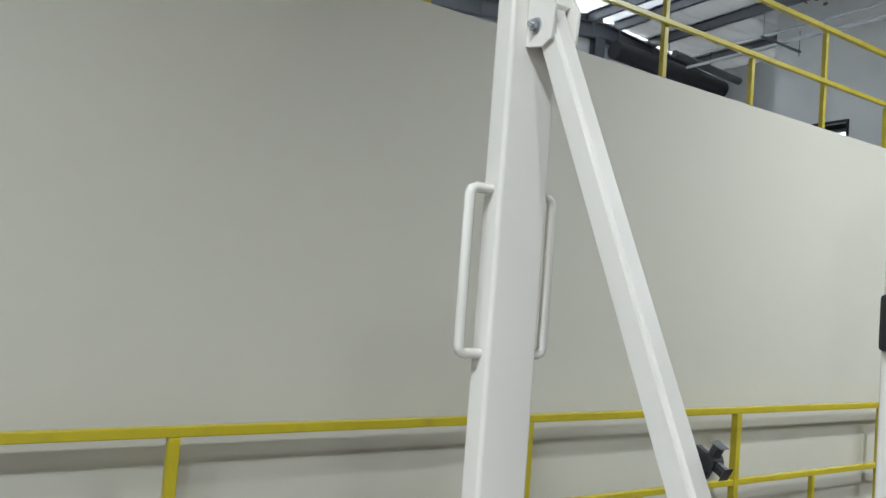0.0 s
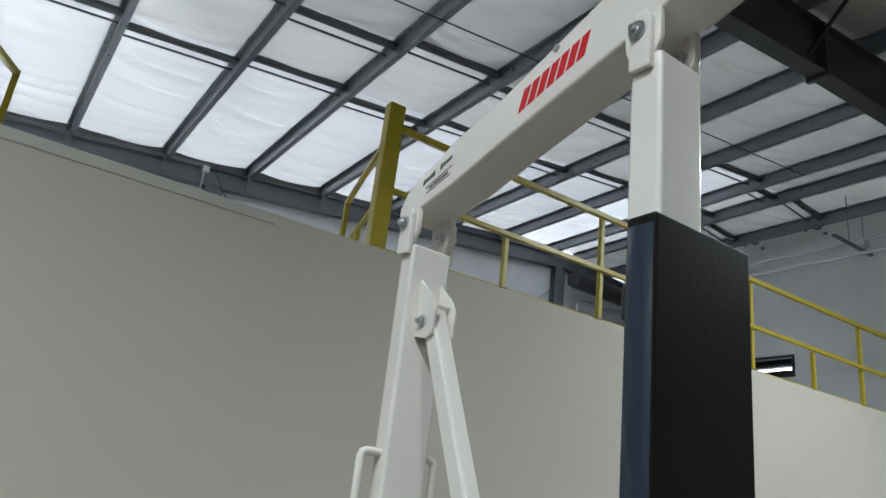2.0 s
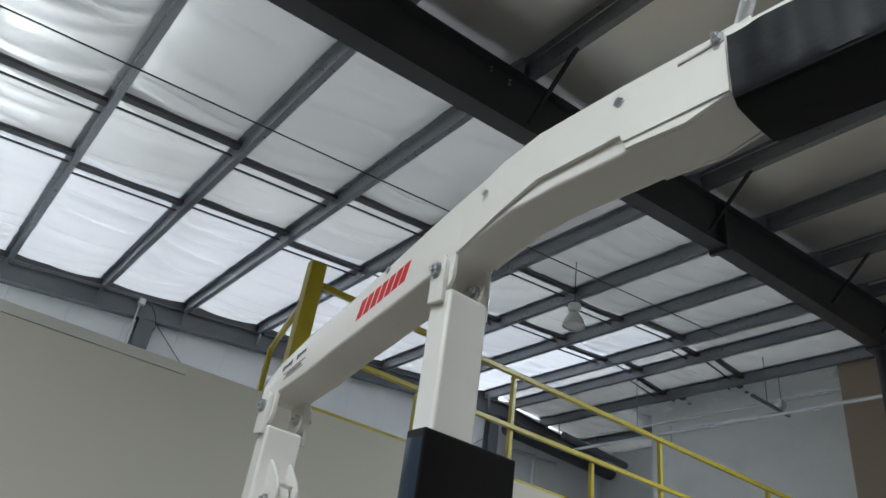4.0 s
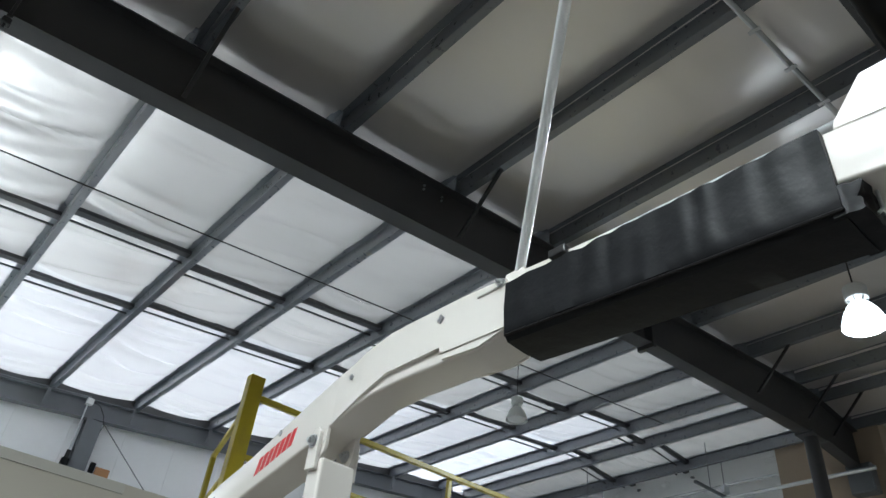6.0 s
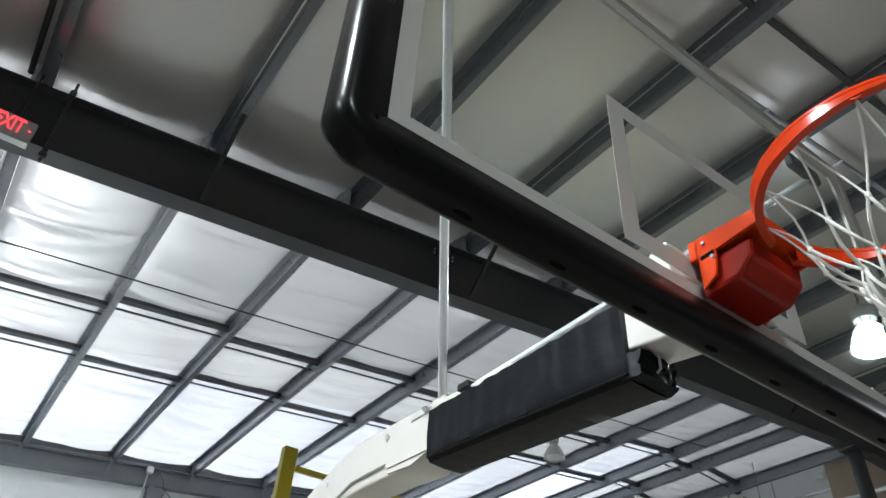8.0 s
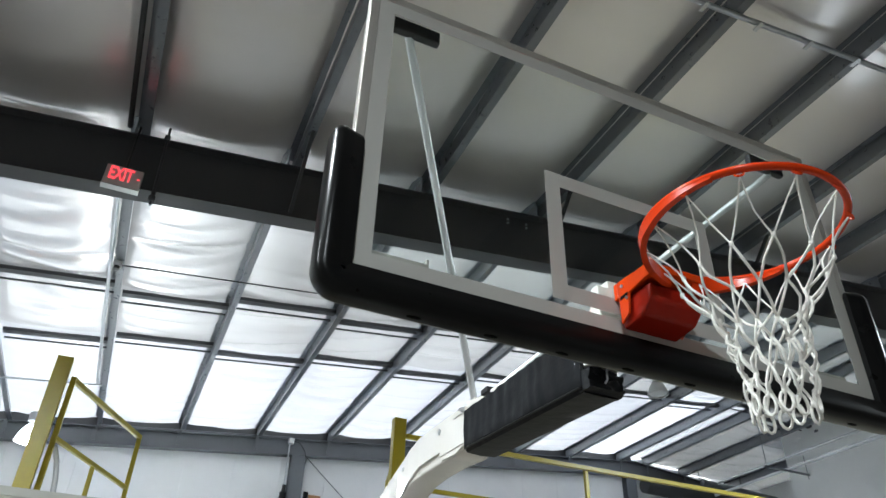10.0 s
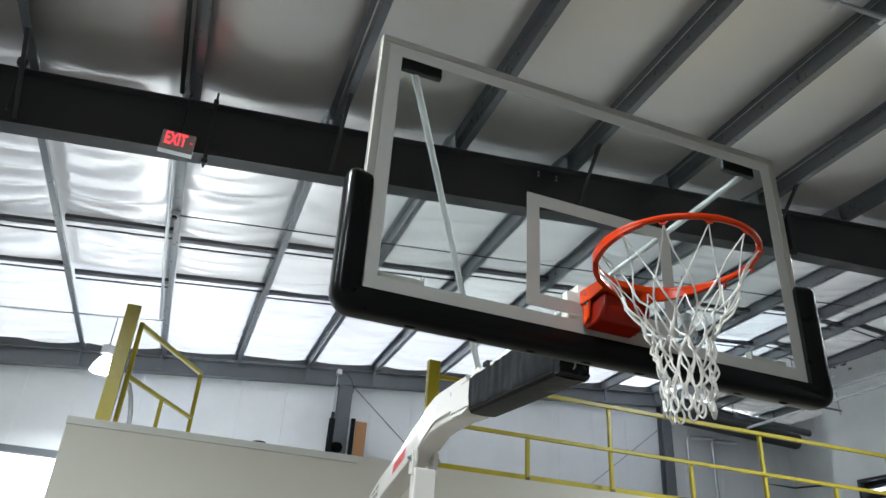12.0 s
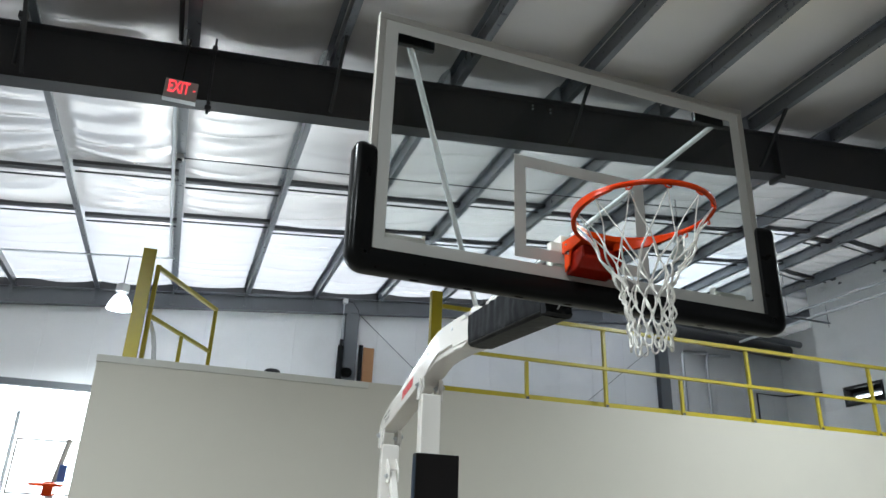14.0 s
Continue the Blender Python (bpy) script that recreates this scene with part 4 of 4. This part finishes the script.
for k in range(NET_COUNT):
    a = 2 * math.pi * (k + 0.5) / NET_COUNT
    c, s = math.cos(a), math.sin(a)
    mid = [(RX + (RR - 0.004 + 0.010 * math.sin(b)) * c - 0.010 * math.cos(b) * s, RYC + (RR - 0.004 + 0.010 * math.sin(b)) * s + 0.010 * math.cos(b) * c, RZ - 0.009 - 0.014 * abs(math.sin(b))) for b in [math.pi * j / 6 for j in range(7)]]
    part("net_hook", tube(mid, 0.003, 6), SHADED_ORANGE, hoop)

# net: doubled cords knotted into diamonds that narrow downwards
random.seed(7)
LEVELS = ((0.0, RR - 0.004), (0.125, 0.166), (0.200, 0.112), (0.262, 0.083), (0.318, 0.068), (0.372, 0.060), (0.428, 0.059))
knots = []
for level, (drop, radius) in enumerate(LEVELS):
    row = []
    for k in range(NET_COUNT):
        a = 2 * math.pi * (k + (0.5 if level % 2 == 0 else 0.0)) / NET_COUNT
        jitter = 0.0 if level == 0 else 0.009
        rad = radius + random.uniform(-jitter, jitter)
        row.append(Vector((RX + rad * math.cos(a + random.uniform(-jitter, jitter) * 3), RYC + rad * math.sin(a), RZ - 0.018 - drop + random.uniform(-jitter, jitter))))
    knots.append(row)
bm = bmesh.new()
for level in range(len(LEVELS) - 1):
    for k in range(NET_COUNT):
        below = ((k, k + 1) if level % 2 == 0 else (k - 1, k))
        for target in below:
            a, b = knots[level][k], knots[level + 1][target % NET_COUNT]
            sag = Vector((random.uniform(-1, 1), random.uniform(-1, 1), -0.4)) * 0.006
            out = Vector(((a + b).x / 2 - RX, (a + b).y / 2 - RYC, 0)).normalized() * (0.010 if level else -0.012)
            mid = (a + b) / 2 + sag + out
            path = [a.lerp(b, 0.0), a.lerp(mid, 0.5) + out * 0.2, mid, mid.lerp(b, 0.5) + out * 0.2, b]
            add_tube(bm, path, 0.0023 if level < 1 else 0.0033, 6)
for row in knots[1:]:
    for p in row:
        made = bmesh.ops.create_icosphere(bm, subdivisions=1, radius=0.0062)["verts"]
        for v in made:
            v.co = Vector((v.co.x, v.co.y, v.co.z * 1.5)) + p
for k in range(NET_COUNT):
    # hanging loops along the lower hem
    p = knots[-1][k]
    a = math.atan2(p.y - RYC, p.x - RX)
    loop = [p + Vector((-math.sin(a) * 0.012 * math.sin(b), math.cos(a) * 0.012 * math.sin(b), -0.022 * (1 - math.cos(b)))) for b in [2 * math.pi * j / 10 for j in range(10)]]
    add_tube(bm, loop, 0.0036, 6, closed=True)
part("net", bm, NET_CORD, ring, "white knotted cord net", smooth=True)

# ---- lamps ----
def highbay(x, y, z, lit, hang_to, size=1.0):
    """Pendant high-bay lamp: ballast box, neck, ribbed bell shade, lens, cord."""
    lamp = empty("pendant_lamp", "frosted bell-shaped high-bay lamp hanging from the roof" if lit else "unlit frosted bell-shaped high-bay lamp hanging from the roof", "pendant lamp", "high-bay lamps")
    lamp.location = (x, y, z)
    lamp.scale = (size, size, size)
    shade = [(0.055, 0.26), (0.085, 0.25), (0.12, 0.21), (0.165, 0.13), (0.195, 0.04), (0.205, 0.0), (0.198, 0.0), (0.188, 0.04), (0.158, 0.125), (0.113, 0.20), (0.05, 0.245)]
    part("shade", lathe(shade, 32), LAMP_SHADE_LIT if lit else LAMP_SHADE, lamp, "ribbed frosted bell shade", smooth=True)
    part("lens", lathe([(0.17, 0.035), (0.16, 0.012), (0.10, -0.004), (0.02, -0.010)], 24), LAMP_LIT if lit else LAMP_SHADE, lamp, "glowing lens" if lit else "", smooth=True)
    part("ballast", lathe([(0.06, 0.300), (0.105, 0.305), (0.11, 0.315), (0.11, 0.43), (0.10, 0.445), (0.03, 0.45)], 20), LAMP_SHADE, lamp, smooth=True)
    for k in range(6):
        a = 2 * math.pi * k / 6
        part("neck_rib", tube([(0.058 * math.cos(a), 0.058 * math.sin(a), 0.25), (0.088 * math.cos(a), 0.088 * math.sin(a), 0.31)], 0.008, 6), ZINC, lamp)
    part("cord", tube([(0, 0, 0.45), (0, 0, (hang_to - z) / size)], 0.008, 6), BLACK_PLASTIC, lamp)
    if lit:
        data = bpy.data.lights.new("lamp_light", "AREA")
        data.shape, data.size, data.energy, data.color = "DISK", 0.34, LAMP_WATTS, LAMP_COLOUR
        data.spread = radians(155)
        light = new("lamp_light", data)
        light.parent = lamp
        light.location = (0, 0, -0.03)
    return lamp


highbay(6.57, -1.21, 6.00, True, purlin_base(6.57) + 0.16)
highbay(-1.70, 7.70, 5.60, True, purlin_base(-1.70) - 0.02)
highbay(6.99, 3.80, 6.58, False, purlin_base(6.99) + 0.2, 0.80)
# Extra lamps out of view, added to brighten the wall and the goal.
for extra_x, extra_y in ((-1.9, -2.9), (-4.8, -2.4), (-1.6, -7.3), (9.4, -3.5), (12.6, -3.5)):
    highbay(extra_x, extra_y, 6.0 + 0.09 * extra_x, True, purlin_base(extra_x) + 0.2)

# ---- exit sign on its rod ----
exit_sign = empty("exit_sign", "lit red exit sign hanging on a thin rod from the roof", "exit sign")
EX, EY, EZ = -0.905, 1.170, 6.095
part("housing", box(EX - 0.155, EX + 0.155, EY - 0.025, EY + 0.025, EZ - 0.115, EZ + 0.105, bevel=0.008), EXIT_FACE, exit_sign, "grey plastic housing")
part("lip", box(EX - 0.157, EX + 0.157, EY - 0.045, EY + 0.030, EZ - 0.128, EZ - 0.1155, bevel=0.003), PIPE_SILVER, exit_sign, "pale lower lip")
letters = bpy.data.objects.new("lettering", text_mesh("EXIT", 0.150, 0.003))
scene.collection.objects.link(letters)
letters.data.materials.append(EXIT_RED)
letters.parent = exit_sign
letters.matrix_local = pose(EX - 0.022, EY - 0.0285, EZ + 0.012, 90, 0, 0) @ Matrix.Diagonal((0.66, 1.30, 1, 1))
letters["label"] = "glowing red letters"
arrow = bmesh.new()
add_tube(arrow, [(EX + 0.125, EY - 0.0255, EZ + 0.004), (EX + 0.125, EY - 0.031, EZ + 0.004)], 0.014, 3)
part("arrow", arrow, EXIT_RED, exit_sign)
part("rod", tube([(EX, EY, EZ + 0.105), (EX, EY, purlin_base(EX) + 0.02)], 0.011, 8), BLACK_PLASTIC, exit_sign)

clamp = empty("beam_clamp", "dark threaded rod clamped across the roof beam", "beam clamp")
part("rod", tube([(-0.63, 1.20, 5.91), (-0.66, 1.20, 6.82)], 0.012, 8), STEEL_DARK, clamp)
part("jaw", box(-0.685, -0.635, 1.175, 1.235, 6.66, 6.72, bevel=0.006), STEEL_DARK, clamp)
part("nut", box(-0.66, -0.60, 1.17, 1.23, 5.95, 6.0, bevel=0.008), STEEL_DARK, clamp)
part("nut", box(-0.65, -0.61, 1.18, 1.22, 6.015, 6.045, bevel=0.006), STEEL_DARK, clamp)
tall = empty("beam_clamp", "dark hanger strap over the roof beam", "beam clamp")
part("rod", tube([(-2.38, 1.20, 6.02), (-2.42, 1.20, 6.66)], 0.016, 8), STEEL_DARK, tall)
part("jaw", box(-2.46, -2.38, 1.18, 1.24, 6.54, 6.61, bevel=0.006), STEEL_DARK, tall)

# ---- conduits and cables ----
def roof_line(name, y, x0, x1, drop, radius, mat, label, category):
    pts = [(x, y, purlin_base(x) - drop) for x in np.linspace(x0, x1, 9)]
    return tagged(mesh_object(name, tube(pts, radius, 8), mat, True), label, category)


roof_line("cable", 3.72, -0.954, 10.66, 0.03, 0.009, BLACK_PLASTIC, "thin black cable fixed along the purlins", "cable")
roof_line("conduit", 7.70, -8.5, -0.95, 0.03, 0.016, GALVANISED, "thin galvanised conduit carrying a lamp", "conduit")
roof_line("conduit", FAR_Y - 0.33, -0.95, 2.6, 0.03, 0.010, STEEL_GREY, "thin grey conduit along the end wall", "conduit")
tagged(mesh_object("conduit", tube([(-1.03, 1.45, purlin_base(-1.03) - 0.02), (-1.03, 7.65, purlin_base(-1.03) - 0.02)], 0.022, 10), GALVANISED, True), "bright galvanised conduit running along a purlin", "conduit")
tagged(mesh_object("conduit", tube([(-1.00, -9.0, purlin_base(-1.0) + 0.03), (-1.00, 1.20, purlin_base(-1.0) + 0.03)], 0.024, 10), BLACK_PLASTIC, True), "black conduit running beside a purlin of the near bay", "conduit")
long_conduit = roof_line("conduit", -1.93, 2.3, 8.9, 0.026, 0.025, GALVANISED, "galvanised conduit clipped under the purlins", "conduit")
for k in range(9):
    x = 2.55 + k * 0.58
    c = part("clip", box(x - 0.02, x + 0.02, -1.98, -1.88, purlin_base(x) - 0.078, purlin_base(x) - 0.07, bevel=0.002), ZINC, long_conduit)
junction = empty("junction_box", "small white junction box on a purlin with a sensor", "junction box")
part("box_body", box(-1.0, -0.9, 3.66, 3.76, 6.63, 6.70, bevel=0.01), LAMP_SHADE, junction)
part("sensor", tube([(-0.95, 3.71, 6.63), (-0.95, 3.71, 6.59)], 0.035, 12), BLACK_PLASTIC, junction)

# white box and drooping cable on the end wall column
cable_box = empty("junction_box", "small white junction box with a drooping cable at the column head", "junction box")
part("box_body", box(2.56, 2.67, FAR_Y - 0.32, FAR_Y - 0.22, 6.90, 7.01, bevel=0.01), LAMP_SHADE, cable_box)
part("cable", tube([(2.66, FAR_Y - 0.27, 6.97), (2.80, FAR_Y - 0.28, 6.94), (2.91, FAR_Y - 0.28, 6.80), (2.97, FAR_Y - 0.26, 6.64), (2.96, FAR_Y - 0.24, 6.54)], 0.007, 6), BLACK_PLASTIC, cable_box, smooth=True)
part("pipe", tube([(2.60, FAR_Y - 0.25, 6.90), (2.60, FAR_Y - 0.25, 5.4)], 0.014, 8), GALVANISED, cable_box)

# silver pipes along the grey upper wall
for x, z, y0, y1, r in ((12.35, 6.95, 1.0, 8.6, 0.034), (12.70, 7.33, 1.0, 8.8, 0.026)):
    tagged(mesh_object("pipe", tube([(x, y0, z), (x, y1, z)], r, 12), PIPE_SILVER, True), "long silver pipe along the grey upper wall", "pipe", "wall pipes")
hanger = empty("pipe_hanger", "trapeze hanger carrying the silver pipes", "pipe hanger")
part("channel", box(11.55, 12.80, 3.74, 3.80, 7.03, 7.074, bevel=0.004), STEEL_GREY, hanger)
part("rod", tube([(12.05, 3.77, 7.075), (12.05, 3.77, purlin_base(12.05) + 0.19)], 0.008, 6), STEEL_GREY, hanger)
part("rod", tube([(12.55, 3.77, 7.075), (12.55, 3.77, purlin_base(12.55))], 0.008, 6), STEEL_GREY, hanger)
part("box_body", box(12.35, 12.53, 3.66, 3.735, 7.08, 7.22, bevel=0.01), GALVANISED, hanger)
far_hanger = empty("pipe_hanger", "short trapeze hanger under the silver pipes near the wall's end", "pipe hanger")
part("channel", box(11.65, 12.88, 6.34, 6.38, 6.876, 6.914, bevel=0.004), STEEL_GREY, far_hanger)
part("rod", tube([(11.72, 6.36, 6.915), (11.72, 6.36, purlin_base(11.1) + 0.1)], 0.008, 6), STEEL_GREY, far_hanger)
part("rod", tube([(12.84, 6.36, 6.80), (12.84, 6.36, 7.30)], 0.008, 6), STEEL_GREY, far_hanger)
for y, size in ((6.42, 0.14), (5.90, 0.06), (5.25, 0.13), (4.6, 0.05), (2.95, 0.15)):
    # crumpled scraps of facing left hanging at the wall head
    bm = bmesh.new()
    made = bmesh.ops.create_icosphere(bm, subdivisions=3, radius=1.0)["verts"]
    for v in made:
        wobble = 0.75 + 0.55 * noise.noise((v.co.x * 1.7 + y, v.co.y * 1.7, v.co.z * 1.7))
        v.co = Vector((RIGHT_X - 0.045 + v.co.x * 0.04 * wobble, y + v.co.y * size * wobble, 7.70 + v.co.z * size * 0.55 * wobble))
    tagged(mesh_object("insulation_scrap", bm, STEEL_GREY if size < 0.1 else GREY_WALL), "crumpled grey insulation scrap at the head of the wall", "insulation", "insulation scraps")
for x in (11.45, 12.19):
    tagged(mesh_object("pipe", tube([(x + 0.75, FAR_Y - 0.25, 6.90), (x + 0.10, FAR_Y - 0.25, 6.86), (x + 0.03, FAR_Y - 0.25, 6.81), (x, FAR_Y - 0.25, 6.72), (x, FAR_Y - 0.25, 3.472)], 0.045, 12), GALVANISED, True), "bent galvanised pipe down the end wall", "pipe", "bent pipes")
duct = empty("air_duct", "dark rolled duct under the roof at the far end", "duct")
part("duct_body", tube([(11.1, FAR_Y - 0.45, 7.26), (14.72, FAR_Y - 0.45, 7.15)], 0.20, 20), STEEL_DARK, duct, smooth=True)
part("branch_pipe", tube([(12.4, 9.0, 7.36), (14.66, 9.0, 7.24)], 0.085, 14), STEEL_GREY, duct, "grey branch pipe", smooth=True)
part("hanger", tube([(12.8, FAR_Y - 0.45, 7.38), (12.8, FAR_Y - 0.45, 7.85)], 0.01, 6), STEEL_DARK, duct)
part("hanger", tube([(13.6, 9.0, 7.37), (13.6, 9.0, 7.75)], 0.01, 6), STEEL_DARK, duct)
black_rail = empty("black_rail", "thin black pipe rail at the far end of the mezzanine", "railing")
part("rail", tube([(13.90, FAR_Y - 0.03, 3.472), (13.90, FAR_Y - 0.03, 6.06), (14.84, FAR_Y - 0.03, 6.06), (14.84, 8.2, 5.92)], 0.022, 8), BLACK_PLASTIC, black_rail)

# grey cabinet behind the column
cabinet = empty("wall_cabinet", "grey steel electrical cabinet beyond the column", "cabinet")
part("body", box(12.43, 12.649, 1.10, 1.50, 6.62, 7.10, bevel=0.012), STEEL_GREY, cabinet)
part("door", box(12.41, 12.429, 1.12, 1.48, 6.64, 7.08, bevel=0.004), STEEL_GREY, cabinet)

# ---- things on the mezzanine ----
def leaning_board(name, x0, x1, top, thick, mat, label, category):
    ob = mesh_object(name, box(x0, x1, FAR_Y - 0.28 - thick, FAR_Y - 0.28, 3.471, top, bevel=0.006), mat)
    return tagged(ob, label, category)


leaning_board("board", 3.09, 3.33, 5.96, 0.03, CARDBOARD, "brown plywood board standing on end by the column", "board")
leaning_board("black_strip", 2.99, 3.075, 6.0, 0.06, BLACK_VINYL, "long black padded strip standing on end by the column", "padding")
roll = empty("black_tube", "upright black roll with a clamp beside the column", "tube")
part("tube_body", tube([(2.58, FAR_Y - 0.36, 3.471), (2.58, FAR_Y - 0.36, 5.92)], 0.065, 16), BLACK_VINYL, roll, smooth=True)
knob = part("clamp", lathe([(0.02, -0.10), (0.09, -0.085), (0.125, -0.03), (0.125, 0.03), (0.09, 0.085), (0.02, 0.10)], 18), DULL_BLACK, roll, smooth=True)
knob.location = (2.735, FAR_Y - 0.36, 5.36)
part("clamp_arm", tube([(2.60, FAR_Y - 0.36, 5.30), (2.72, FAR_Y - 0.36, 5.34)], 0.03, 8), BLACK_PLASTIC, roll, smooth=True)
part("tube_head", tube([(2.58, FAR_Y - 0.36, 5.92), (2.585, FAR_Y - 0.36, 6.06)], 0.035, 12), BLACK_PLASTIC, roll, smooth=True)
# Pale curved tube for a thin white sliver behind the post.
tagged(mesh_object("white_strip", tube([(-0.74, 2.40, 3.471), (-0.745, 2.40, 3.60), (-0.765, 2.40, 3.78), (-0.80, 2.40, 3.93), (-0.85, 2.40, 4.05)], 0.022, 10), PIPE_SILVER, True), "thin white curved strip standing behind the yellow gate post", "strip")
stand = empty("pole_stand", "thin black pole stand with a round cap on the mezzanine", "stand")
part("pole", tube([(1.155, 9.1, 3.471), (1.155, 9.1, 5.06)], 0.018, 10), BLACK_PLASTIC, stand)
cap = part("cap", lathe([(0.02, 0.0), (0.13, 0.0), (0.15, 0.02), (0.15, 0.06), (0.12, 0.085), (0.02, 0.09)], 20), BLACK_PLASTIC, stand, smooth=True)
cap.location = (1.155, 9.1, 5.06)
part("foot", tube([(1.155, 9.1, 3.4705), (1.155, 9.1, 3.52)], 0.14, 16), BLACK_PLASTIC, stand)

# ---- second goal before the open door ----
far_goal = empty("basketball_goal", "second basketball goal with orange ring before the bright door", "basketball goal")
far_goal.location = (-2.08, 7.0, -0.58)
part("ring_plate", box(-0.07, 0.07, 0.03, 0.26, 3.08, 3.28, bevel=0.01), ORANGE, far_goal)
part("hoop", tube([(0.228 * math.cos(2 * math.pi * k / 40), -0.20 + 0.228 * math.sin(2 * math.pi * k / 40), 3.22) for k in range(40)], 0.012, 8, closed=True), ORANGE, far_goal, smooth=True)
bm = bmesh.new()
for x0, x1, z0, z1 in ((-0.6, 0.6, 3.10, 3.122), (-0.6, 0.6, 3.878, 3.90), (-0.6, -0.578, 3.122, 3.878), (0.578, 0.6, 3.122, 3.878)):
    add_box(bm, x0, x1, 0.27, 0.31, z0, z1, bevel=0.003)
part("backboard_frame", bm, NET_CORD, far_goal)
part("mast", beam((0.0, 0.42, 3.2), (0.10, 0.55, 3.95), 0.06, 0.06, 0.006), ALUMINIUM, far_goal)
part("mast", beam((0.0, 0.42, 3.2), (0.0, 0.9, 0.46), 0.12, 0.12, 0.01), WHITE_ENAMEL, far_goal)
part("pad", box(0.06, 0.16, 0.33, 0.42, 3.30, 3.55, bevel=0.01), BLUE_PAD, far_goal)
post_far = empty("steel_post", "pale grey steel post outside the open door", "post")
part("post_body", tube([(-3.4, 10.9, 0), (-3.4, 10.9, 4.2)], 0.035, 12), LAMP_SHADE, post_far)

# the goal stands turned by a degree against the hall
goal.matrix_world = Matrix.Translation((CX, -1.42, 0)) @ Matrix.Rotation(radians(1.0), 4, "Z") @ Matrix.Translation((-CX, 1.42, 0))
